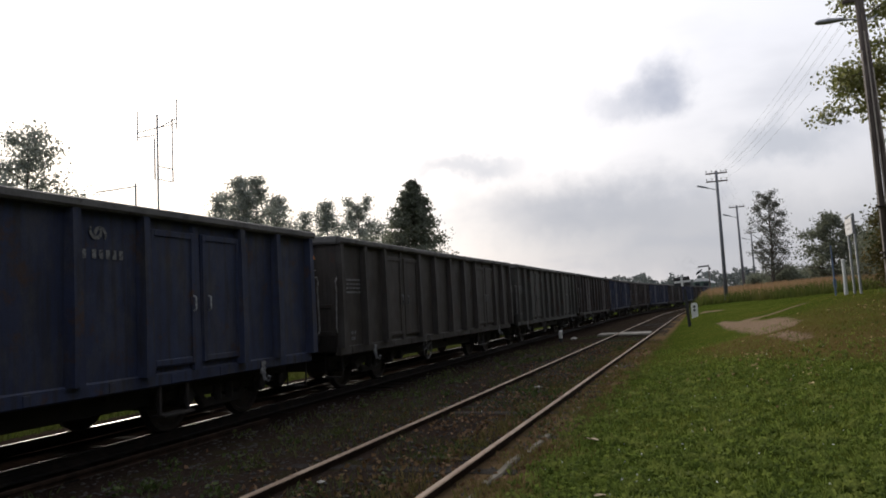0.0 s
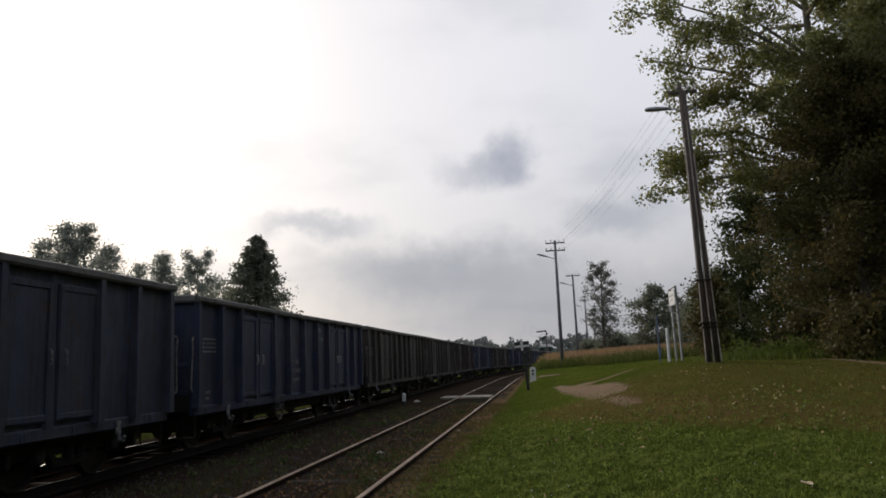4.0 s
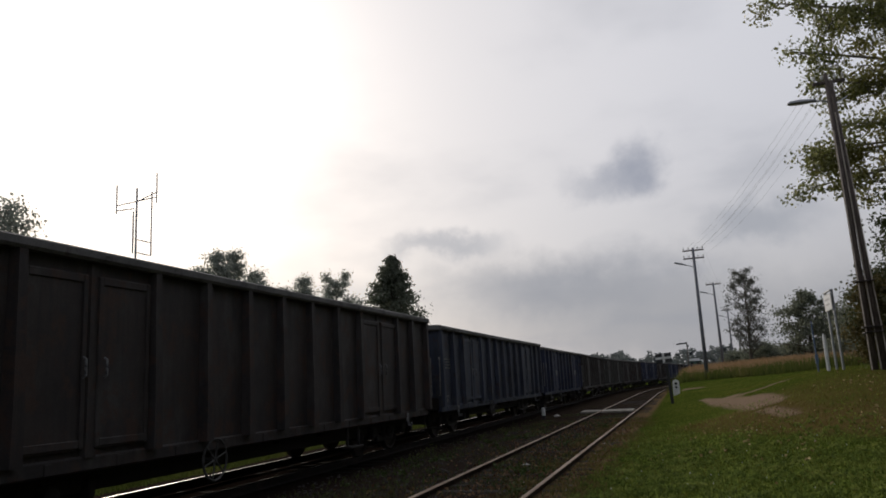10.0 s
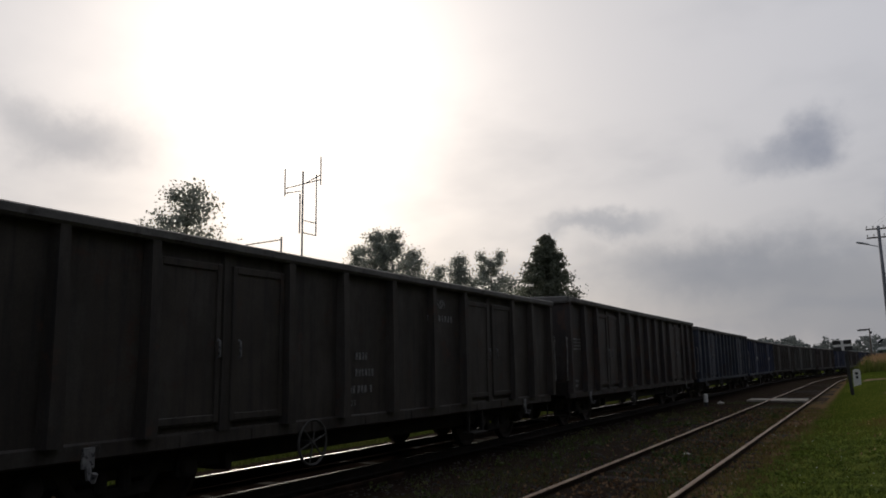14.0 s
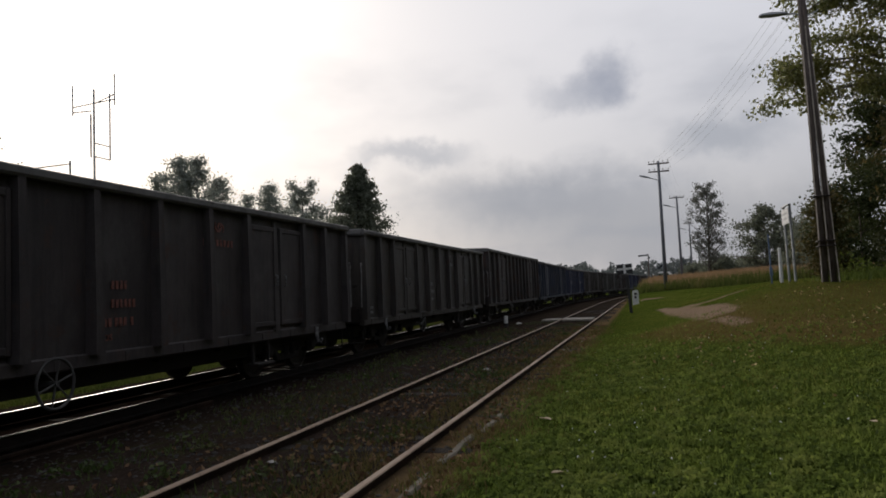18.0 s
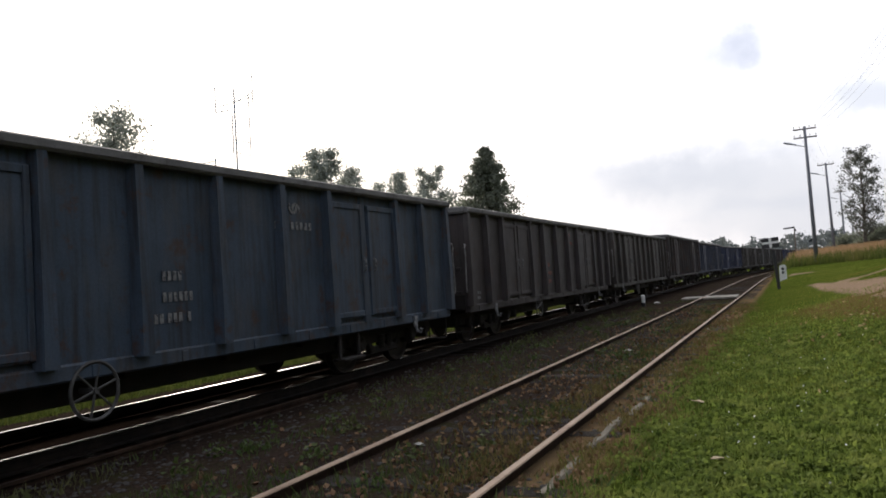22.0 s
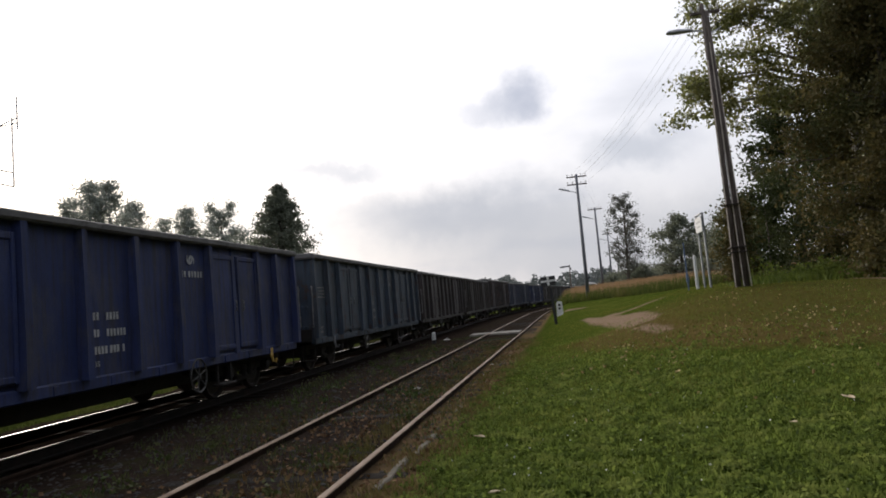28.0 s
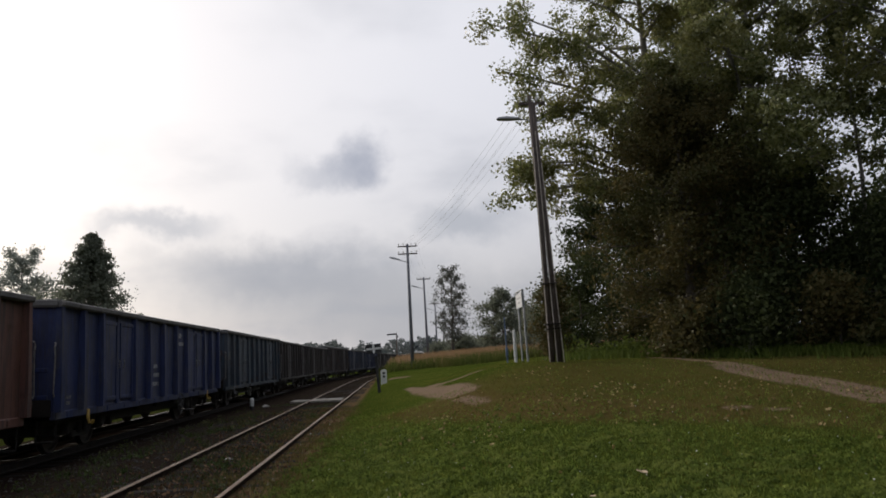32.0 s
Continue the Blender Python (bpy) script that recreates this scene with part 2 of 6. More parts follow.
white_paint = surf("white_paint", (0.68, 0.68, 0.66), (0.80, 0.80, 0.78), 5.0, 0.6, 0.0, 0.15, 60.0, third=(0.45, 0.43, 0.38))
board_grey = surf("board_white_grey", (0.50, 0.51, 0.52), (0.62, 0.63, 0.64), 4.0, 0.5, 0.0, 0.1, 60.0)
blue_paint = surf("blue_post_paint", (0.06, 0.10, 0.18), (0.09, 0.14, 0.22), 6.0, 0.6, 0.0, 0.2, 60.0)
wagon_black = surf("wagon_running_gear", (0.014, 0.012, 0.011), (0.028, 0.022, 0.018), 3.0, 0.8, 0.2, 0.4, 40.0, third=(0.036, 0.022, 0.015))
wheel_steel = surf("wheel_steel", (0.03, 0.025, 0.022), (0.055, 0.043, 0.037), 4.0, 0.6, 0.6, 0.2, 40.0)
wheel_grey = surf("handwheel_grey", (0.040, 0.038, 0.036), (0.080, 0.077, 0.073), 5.0, 0.7, 0.0, 0.2, 40.0)
mark_white = surf("wagon_marking_white", (0.12, 0.12, 0.125), (0.26, 0.26, 0.255), 9.0, 0.7, 0.0, 0.1, 60.0, third=(0.035, 0.035, 0.04), third_at=(0.5, 0.62))
mark_bright = surf("wagon_marking_bright", (0.30, 0.31, 0.32), (0.48, 0.48, 0.48), 9.0, 0.7, 0.0, 0.1, 60.0, third=(0.06, 0.06, 0.08), third_at=(0.55, 0.66))
rail_white = surf("grab_rail_paint", (0.12, 0.117, 0.113), (0.23, 0.22, 0.21), 9.0, 0.6, 0.0, 0.1, 60.0, third=(0.10, 0.07, 0.06), third_at=(0.55, 0.66))
mark_yellow = surf("wagon_marking_yellow", (0.42, 0.26, 0.05), (0.52, 0.33, 0.07), 9.0, 0.6, 0.0, 0.1, 60.0)
mark_red = surf("wagon_marking_red", (0.16, 0.055, 0.040), (0.24, 0.085, 0.06), 9.0, 0.7, 0.0, 0.1, 60.0, third=(0.05, 0.03, 0.03), third_at=(0.5, 0.62))
mark_orange = surf("wagon_marking_orange", (0.50, 0.16, 0.03), (0.60, 0.22, 0.05), 9.0, 0.6, 0.0, 0.1, 60.0)
bark = surf("bark", (0.06, 0.05, 0.042), (0.13, 0.11, 0.09), 4.0, 0.95, 0.0, 0.8, 30.0, (3, 3, 0.6))
bark_pale = surf("bark_pale", (0.14, 0.13, 0.11), (0.25, 0.23, 0.20), 4.0, 0.95, 0.0, 0.8, 30.0, (3, 3, 0.6))
stone = surf("cinder_stones", (0.018, 0.016, 0.014), (0.055, 0.047, 0.040), 8.0, 0.9, 0.0, 0.4, 60.0)
pebble = surf("pale_pebbles", (0.30, 0.28, 0.25), (0.46, 0.43, 0.38), 8.0, 0.85, 0.0, 0.3, 60.0)
dry_leaf = surf("dry_pale_leaf", (0.36, 0.27, 0.16), (0.52, 0.42, 0.28), 9.0, 0.8, 0.0, 0.2, 60.0, third=(0.22, 0.14, 0.07))
wire_dark = surf("wire", (0.22, 0.22, 0.22), (0.30, 0.30, 0.30), 8.0, 0.6, 0.5, 0.0, 60.0)

grass_mat = leafy("lawn_grass", (0.038, 0.060, 0.014), (0.180, 0.238, 0.050), (0.220, 0.256, 0.066), 0.46, 0.7, 0.04, 2.2)
far_lawn = leafy("rough_lawn", (0.070, 0.090, 0.018), (0.165, 0.180, 0.036), (0.185, 0.160, 0.050), 0.42, 0.9, 0.0, 0.5)
worn_mat = leafy("worn_grass", (0.090, 0.066, 0.016), (0.125, 0.100, 0.024), (0.070, 0.082, 0.012), 0.35, 0.9, 0.0, 0.8)
weed_mat = leafy("trackside_weeds", (0.040, 0.075, 0.016), (0.085, 0.11, 0.03), (0.11, 0.10, 0.04), 0.30)
dry_green = leafy("yellowing_grass", (0.11, 0.095, 0.030), (0.20, 0.150, 0.065), (0.10, 0.115, 0.022), 0.35, 0.8, 0.05, 0.8)
dry_mat = leafy("dry_tall_grass", (0.25, 0.155, 0.085), (0.37, 0.245, 0.15), (0.19, 0.14, 0.06), 0.30, 0.8, 0.05)
tall_green = leafy("green_tall_grass", (0.055, 0.078, 0.018), (0.105, 0.12, 0.03), (0.13, 0.12, 0.04), 0.30, 0.8, 0.05)
poplar_mat = leafy("poplar_leaves", (0.085, 0.105, 0.030), (0.27, 0.275, 0.105), (0.22, 0.205, 0.070), 0.48, 0.38, 0.5)
rust_mat = leafy("browning_leaves", (0.052, 0.053, 0.019), (0.125, 0.098, 0.038), (0.047, 0.057, 0.020), 0.38, 0.6, 0.12)
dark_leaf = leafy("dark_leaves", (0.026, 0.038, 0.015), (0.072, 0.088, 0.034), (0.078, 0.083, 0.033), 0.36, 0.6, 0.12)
# next three: haze over distant trees put into the leaf colour, paler and greyer
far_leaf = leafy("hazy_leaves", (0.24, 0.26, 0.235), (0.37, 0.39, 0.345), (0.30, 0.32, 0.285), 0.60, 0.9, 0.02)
ash_leaf = leafy("hazed_ash_leaves", (0.10, 0.105, 0.095), (0.16, 0.165, 0.145), (0.13, 0.135, 0.115), 0.45, 0.9, 0.02)
conifer_mat = leafy("hazed_lime_leaves", (0.105, 0.116, 0.090), (0.195, 0.212, 0.158), (0.150, 0.163, 0.122), 0.50, 0.8, 0.04)
brown_litter = leafy("dead_leaves", (0.11, 0.060, 0.034), (0.27, 0.17, 0.10), (0.15, 0.10, 0.04), 0.1, 0.8, 0.05)
verge_mat = leafy("verge_leaves", (0.055, 0.085, 0.016), (0.12, 0.155, 0.030), (0.10, 0.12, 0.026), 0.38, 0.7, 0.1, 0.7)
litter_mat = leafy("fallen_leaves", (0.17, 0.11, 0.045), (0.46, 0.37, 0.19), (0.16, 0.10, 0.035), 0.15, 0.8, 0.05)

PAINTS = [
    paint("wagon_blue_dark", (0.014, 0.019, 0.043), (0.020, 0.027, 0.056)),
    paint("wagon_blue_grey", (0.019, 0.025, 0.042), (0.030, 0.037, 0.056)),
    paint("wagon_rusty_black", (0.018, 0.015, 0.015), (0.029, 0.022, 0.020), amount=0.5),
    paint("wagon_brown", (0.024, 0.020, 0.017), (0.037, 0.031, 0.026), rust=(0.042, 0.024, 0.018)),
    paint("wagon_red_brown", (0.023, 0.019, 0.019), (0.033, 0.026, 0.025)),
    paint("wagon_teal_grey", (0.022, 0.034, 0.050), (0.032, 0.046, 0.066), amount=0.54),
    paint("wagon_bright_blue", (0.012, 0.020, 0.066), (0.018, 0.027, 0.082), amount=0.64),
    paint("wagon_rust_red", (0.085, 0.036, 0.027), (0.115, 0.054, 0.040), rust=(0.050, 0.024, 0.016)),
    paint("wagon_olive_grey", (0.026, 0.026, 0.022), (0.040, 0.039, 0.035), amount=0.53),
]

# dust on the chords, painted paler to imitate their sky-lit rim
dusty_lit_edge = surf("dusty_lit_top_edge", (0.085, 0.082, 0.080), (0.165, 0.158, 0.150), 2.0, 0.75, 0.0, 0.3, 40.0, third=(0.035, 0.026, 0.022))


# ---- geometry helpers ----
class Geo:
    """Collects vertices and faces for one mesh."""

    def __init__(self):
        self.v, self.f, self.m = [], [], []

    def face(self, idx, slot=0):
        self.f.append(idx)
        self.m.append(slot)

    def box(self, c, s, ch=0.0, rot=None, slot=0):
        """A box centred at c with sides s; ch chamfers its long edges."""
        x, y, z = s[0] / 2, s[1] / 2, s[2] / 2
        ch = min(ch, x * 0.9, y * 0.9, z * 0.9)
        n = len(self.v)
        if ch <= 0:
            pts = [(a * x, b * y, d * z) for a in (-1, 1) for b in (-1, 1) for d in (-1, 1)]
            fs = [(0, 1, 3, 2), (4, 6, 7, 5), (0, 4, 5, 1), (2, 3, 7, 6), (0, 2, 6, 4), (1, 5, 7, 3)]
        else:
            pts, fs, at = [], [], {}
            for a in (-1, 1):
                for b in (-1, 1):
                    for d in (-1, 1):
                        for k in range(3):
                            q = [a * x, b * y, d * z]
                            for j in range(3):
                                if j != k:
                                    q[j] -= (a, b, d)[j] * ch
                            at[(a, b, d, k)] = len(pts)
                            pts.append(tuple(q))
            for k in range(3):
                i, j = (k + 1) % 3, (k + 2) % 3
                for sgn in (-1, 1):
                    quad = []
                    for p, q in ((-1, -1), (1, -1), (1, 1), (-1, 1)):
                        key = [0, 0, 0]
                        key[k], key[i], key[j] = sgn, p, q
                        quad.append(at[(*key, k)])
                    fs.append(tuple(quad if sgn > 0 else quad[::-1]))
            for k in range(3):
                i, j = (k + 1) % 3, (k + 2) % 3
                for p in (-1, 1):
                    for q in (-1, 1):
                        lo, hi = [0, 0, 0], [0, 0, 0]
                        lo[k], lo[i], lo[j] = -1, p, q
                        hi[k], hi[i], hi[j] = 1, p, q
                        quad = (at[(*lo, i)], at[(*hi, i)], at[(*hi, j)], at[(*lo, j)])
                        fs.append(quad if p * q > 0 else quad[::-1])
            for a in (-1, 1):
                for b in (-1, 1):
                    for d in (-1, 1):
                        tri = (at[(a, b, d, 0)], at[(a, b, d, 1)], at[(a, b, d, 2)])
                        fs.append(tri if a * b * d > 0 else tri[::-1])
        for q in pts:
            q = Vector(q)
            if rot is not None:
                q = rot @ q
            self.v.append((q.x + c[0], q.y + c[1], q.z + c[2]))
        for fc in fs:
            self.face(tuple(n + i for i in fc), slot)
        return self

    def tube(self, pts, radii, sides=8, caps=True, slot=0):
        """A round tube through points; radii is one number or one per point."""
        pts = [Vector(p) for p in pts]
        if not isinstance(radii, (list, tuple)):
            radii = [radii] * len(pts)
        n0 = len(self.v)
        ref = None
        for i, p in enumerate(pts):
            d = (pts[min(i + 1, len(pts) - 1)] - pts[max(i - 1, 0)]).normalized()
            if ref is None:
                ref = Vector((0, 0, 1)) if abs(d.z) < 0.9 else Vector((1, 0, 0))
            a = (ref - d * ref.dot(d)).normalized()
            b = d.cross(a)
            ref = a
            for k in range(sides):
                t = 2 * math.pi * k / sides
                q = p + (a * math.cos(t) + b * math.sin(t)) * radii[i]
                self.v.append(tuple(q))
        for i in range(len(pts) - 1):
            for k in range(sides):
                a, b = n0 + i * sides + k, n0 + i * sides + (k + 1) % sides
                self.face((a, b, b + sides, a + sides), slot)
        if caps:
            self.face(tuple(n0 + k for k in range(sides))[::-1], slot)
            self.face(tuple(n0 + (len(pts) - 1) * sides + k for k in range(sides)), slot)
        return self

    def lathe(self, prof, c, axis="x", sides=24, slot=0):
        """Turns a profile of (along, radius) round an axis through c."""
        n0 = len(self.v)
        for u, r in prof:
            for k in range(sides):
                t = 2 * math.pi * k / sides
                a, b = r * math.cos(t), r * math.sin(t)
                q = {"x": (u, a, b), "y": (b, u, a), "z": (a, b, u)}[axis]
                self.v.append((c[0] + q[0], c[1] + q[1], c[2] + q[2]))
        for i in range(len(prof) - 1):
            for k in range(sides):
                a, b = n0 + i * sides + k, n0 + i * sides + (k + 1) % sides
                self.face((a, b, b + sides, a + sides), slot)
        self.face(tuple(n0 + k for k in range(sides))[::-1], slot)
        self.face(tuple(n0 + (len(prof) - 1) * sides + k for k in range(sides)), slot)
        return self

    def sweep(self, prof, frames, slots=None, caps=True):
        """A closed profile of (side, up) points carried along frames of (point, side vector)."""
        n0, k = len(self.v), len(prof)
        for p, sd in frames:
            for a, b in prof:
                self.v.append((p[0] + sd[0] * a, p[1] + sd[1] * a, p[2] + b))
        for i in range(len(frames) - 1):
            for j in range(k):
                a, b = n0 + i * k + j, n0 + i * k + (j + 1) % k
                self.face((a, b, b + k, a + k), slots[j] if slots else 0)
        if caps:
            self.face(tuple(n0 + j for j in range(k))[::-1])
            self.face(tuple(n0 + (len(frames) - 1) * k + j for j in range(k)))
        return self

    def mesh(self, name, mats, smooth=False):
        me = bpy.data.meshes.new(name)
        me.from_pydata(self.v, [], self.f)
        for m in mats if isinstance(mats, (list, tuple)) else [mats]:
            me.materials.append(m)
        if any(self.m):
            me.polygons.foreach_set("material_index", self.m)
        if smooth:
            me.polygons.foreach_set("use_smooth", [True] * len(me.polygons))
        bm = bmesh.new()
        bm.from_mesh(me)
        bmesh.ops.recalc_face_normals(bm, faces=bm.faces)
        bm.to_mesh(me)
        bm.free()
        return me


def part(name, geo, material, parent, label="", at=None, smooth=False):
    me = geo.mesh(name, material, smooth) if isinstance(geo, Geo) else geo
    ob = new(name, me)
    if parent is not None:
        ob.parent = parent
    if at is not None:
        ob.matrix_basis = at
    if label:
        ob["label"] = label
    return ob


def empty(name, at, label, category, group="", kind=""):
    ob = new(name)
    ob.empty_display_size = 0.2
    ob.matrix_basis = at
    return tagged(ob, label, category, group, kind)


def quads(name, verts, mat, per=4):
    """A mesh of separate small polygons from an array of corner points."""
    verts = np.asarray(verts, dtype=np.float32).reshape(-1, 3)
    n = len(verts)
    me = bpy.data.meshes.new(name)
    me.vertices.add(n)
    me.vertices.foreach_set("co", verts.ravel())
    me.loops.add(n)
    me.loops.foreach_set("vertex_index", np.arange(n, dtype=np.int32))
    me.polygons.add(n // per)
    me.polygons.foreach_set("loop_start", np.arange(0, n, per, dtype=np.int32))
    me.polygons.foreach_set("loop_total", np.full(n // per, per, dtype=np.int32))
    me.materials.append(mat)
    me.update(calc_edges=True)
    return me


# ---- plan: the railway and the lie of the land ----
NEAR_X, MAIN_X, FAR_X = -2.91, -7.74, -12.5    # centre lines of the three tracks
CURVE_Y, CURVE_R, CURVE_TAN = 60.0, 330.0, 0.085


def bend(y):
    """Sideways shift of the line at y, where it swings to the right."""
    if y <= CURVE_Y:
        return 0.0
    y1 = CURVE_Y + CURVE_R * CURVE_TAN
    if y <= y1:
        return (y - CURVE_Y) ** 2 / (2 * CURVE_R)
    return (y1 - CURVE_Y) ** 2 / (2 * CURVE_R) + (y - y1) * CURVE_TAN


def slope(y):
    return min(max((y - CURVE_Y) / CURVE_R, 0.0), CURVE_TAN)


def sstep(v, a, b):
    t = min(max((v - a) / (b - a), 0.0), 1.0)
    return t * t * (3 - 2 * t)


def land(x, y):
    """Height of the ground."""
    s = x - NEAR_X - bend(y)
    rise = 0.10 + 1.30 * sstep(y, 6, 26) + 2.0 * sstep(y, 90, 300)
    across = sstep(s, 1.3, 8.0 + 4.0 * sstep(y, 30, 45))
    shelf = 0.38 * sstep(y, 33, 46) + 0.50 * sstep(y, 45, 57) + 0.45 * sstep(y, 57, 75)
    z = -0.085 + rise * across + shelf * sstep(s, 1.1, 2.8) * (1 - 0.75 * across)
    z += 0.5 * sstep(x, 10, 24) * sstep(y, -5, 20)
    if s < 1.3:
        z = -0.092 - 0.088 * sstep(-s, 1.5, 3.0)
    if s < -7.5:
        z += 0.10 * sstep(s, -7.5, -9.0) - 0.15 * sstep(s, -12, -25)
    z += 0.03 * noise.noise(Vector((x * 0.35, y * 0.35, 0.0))) + 0.012 * noise.noise(Vector((x * 1.7, y * 1.7, 3.0)))
    return z


def line_frames(x0, y0, y1, step, z):
    out, y = [], y0
    while y < y1 + 1e-6:
        t = slope(y)
        n = math.hypot(1, t)
        out.append(((x0 + bend(y), y, z), (1 / n, -t / n)))
        y += step if y < 130 else step * 2
    return out


# ---- ground: one sheet with lawn, track bed, bare paths and rough field ----
def strip_distance(x, y, pts):
    best = 1e9
    for (ax, ay), (bx, by) in zip(pts, pts[1:]):
        dx, dy = bx - ax, by - ay
        t = min(max(((x - ax) * dx + (y - ay) * dy) / (dx * dx + dy * dy), 0), 1)
        best = min(best, math.hypot(x - ax - t * dx, y - ay - t * dy))
    return best


PATH_A = [(1.2, 31.5), (1.75, 29.2), (2.35, 28.6), (3.2, 29.3)]
PATH_A2 = [(0.66, 37.0), (1.0, 30.0), (1.42, 26.0), (1.62, 23.4), (1.80, 21.6)]
PATH_A3 = [(1.75, 25.6), (2.05, 22.0)]
PATH_W = [(1.0, 21.0), (1.9, 18.3), (2.6, 16.6), (3.8, 14.9), (4.9, 14.1), (7.0, 12.6)]
PATH_B = [(-0.2, 48.6), (2.2, 49.2)]
PATH_C = [(12.0, 9.0), (9.9, 14.0), (9.3, 18.5), (9.2, 21.2), (8.7, 24.0), (8.2, 26.2)]
PATH_D = [(10.8, 9.0), (9.0, 13.5), (8.55, 17.5), (8.5, 20.0)]
PATH_E = [(6.1, 14.0), (7.2, 13.3)]
PATH_F = [(11.4, 9.0), (9.45, 13.8), (8.9, 18.0), (8.85, 20.6)]


def worn_share(x, y):
    """How thin and brown the grass is: most along a band below the rise, less on the rise."""
    band = 0.95 * (1 - sstep(strip_distance(x, y, PATH_W), 0.5, 2.1)) * (1 - 0.25 * sstep(x, 2.5, 6.0))
    rise = 0.58 * sstep(y + 1.45 * x, 18.0, 22.5) * sstep(x, 0.6, 2.0) * (1 - 0.85 * sstep(y, 21, 29))
    return max(band, rise)


def graded(lo, hi, fine_lo, fine_hi, step):
    a = [fine_lo + step * i for i in range(int((fine_hi - fine_lo) / step) + 1)]
    s, v = step, fine_lo
    while v > lo:
        s *= 1.16
        v -= s
        a.insert(0, v)
    s, v = step, a[-1]
    while v < hi:
        s *= 1.16
        v += s
        a.append(v)
    return a


def build_ground():
    xs, ys = graded(-2500, 2500, -14.0, 16.0, 0.3), graded(-400, 2600, 2.0, 44.0, 0.35)
    verts = [(x, y, land(x, y)) for y in ys for x in xs]
    nx = len(xs)
    faces = [(j * nx + i, j * nx + i + 1, (j + 1) * nx + i + 1, (j + 1) * nx + i) for j in range(len(ys) - 1) for i in range(nx - 1)]
    me = bpy.data.meshes.new("ground")
    me.from_pydata(verts, [], faces)
    soil, bare, rough, dry, shaded_bed = [], [], [], [], []
    for x, y, z in verts:
        s = x - NEAR_X - bend(y)
        soil.append(1 - sstep(s, 1.0, 1.9) if s > -3 else 1.0 - sstep(-s, 6.6, 7.4))
        dry.append(sstep(s, 0.7, 0.95) * (1 - sstep(s, 1.9, 2.4)) if s > 0 else 0.0)
        # mask of the bed below the wagons, where shade is painted in
        shaded_bed.append(sstep(-s, 2.6, 3.6) * (1 - sstep(-s, 6.3, 7.0)))
        d = 9.0
        if -6 < x < 20 and 5 < y < 50:
            d = min(strip_distance(x, y, PATH_A) / 0.34 + 0.10, strip_distance(x, y, PATH_A2) / (0.32 + 0.32 * sstep(y, 33, 26)), strip_distance(x, y, PATH_A3) / 0.50, strip_distance(x, y, PATH_C) / 0.30, strip_distance(x, y, PATH_D) / 0.22,
                    strip_distance(x, y, PATH_E) / 0.16, strip_distance(x, y, PATH_F) / 1.2 + 0.55, strip_distance(x, y, [(1.75, 20.5), (2.1, 18.6)]) / 0.6 + 0.45, strip_distance(x, y, PATH_B) / 0.6 + 0.38)
        bare.append(1 - sstep(d, 0.3, 1.4))
        rough.append(worn_share(x, y))
    for nm, data in (("soil", soil), ("bare", bare), ("litter", rough), ("dry", dry), ("train_shade", shaded_bed)):
        me.attributes.new(nm, "FLOAT", "POINT").data.foreach_set("value", data)
    me.polygons.foreach_set("use_smooth", [True] * len(me.polygons))
    m = bpy.data.materials.new("ground_cover")
    m.use_nodes = True
    N = Nodes(m.node_tree)
    co = N.add("ShaderNodeTexCoord").outputs["Object"]
    big, mid, fine = N.noise(co, 0.35, 4.0), N.noise(co, 2.2, 6.0, 0.65), N.noise(co, 22.0, 5.0, 0.7)

    def mask(nm, edge):
        a = N.add("ShaderNodeAttribute")
        a.attribute_name = nm
        v = N.math("ADD", a.outputs["Fac"], N.math("MULTIPLY", N.math("SUBTRACT", mid.outputs[0], 0.5), 0.9))
        return N.step(v, 0.5 - edge, 0.5 + edge)

    lawn = N.mix(N.step(fine.outputs[0], 0.3, 0.7), rgb(0.022, 0.036, 0.006), rgb(0.060, 0.082, 0.012))
    lawn = N.mix(N.math("MULTIPLY", N.step(big.outputs[0], 0.4, 0.7), 0.5), lawn, rgb(0.078, 0.086, 0.017))
    worn = N.mix(N.step(fine.outputs[0], 0.35, 0.65), rgb(0.098, 0.058, 0.030), rgb(0.098, 0.068, 0.027))
    lawn = N.mix(N.math("MULTIPLY", mask("litter", 0.40), 0.70), lawn, worn)
    cinder = N.mix(N.step(fine.outputs[0], 0.35, 0.7), rgb(0.020, 0.0145, 0.0115), rgb(0.056, 0.040, 0.031))
    cinder = N.mix(N.math("MULTIPLY", N.step(mid.outputs[0], 0.50, 0.66), 0.75), cinder, rgb(0.036, 0.037, 0.014))
    edge = N.add("ShaderNodeAttribute")
    edge.attribute_name = "dry"
    cinder = N.mix(N.math("MULTIPLY", edge.outputs["Fac"], N.step(mid.outputs[0], 0.22, 0.5)), cinder, rgb(0.130, 0.088, 0.045))
    earth = N.mix(N.step(fine.outputs[0], 0.3, 0.7), rgb(0.145, 0.100, 0.070), rgb(0.235, 0.172, 0.126))
    # cinders blackened below the train to imitate its shade
    train_shade = N.add("ShaderNodeAttribute")
    train_shade.attribute_name = "train_shade"
    cinder = N.mix(train_shade.outputs["Fac"], cinder, N.mix(N.step(fine.outputs[0], 0.35, 0.7), rgb(0.013, 0.0095, 0.0080), rgb(0.027, 0.019, 0.015)))
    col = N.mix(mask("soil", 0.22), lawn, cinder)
    track = N.noise(co, 5.5, 5.0, 0.7)
    torn = N.math("ADD", mask("bare", 0.42), N.math("MULTIPLY", N.math("SUBTRACT", track.outputs[0], 0.5), 0.5))
    col = N.mix(N.math("MULTIPLY", N.step(torn, 0.20, 1.0), 0.92), col, earth)
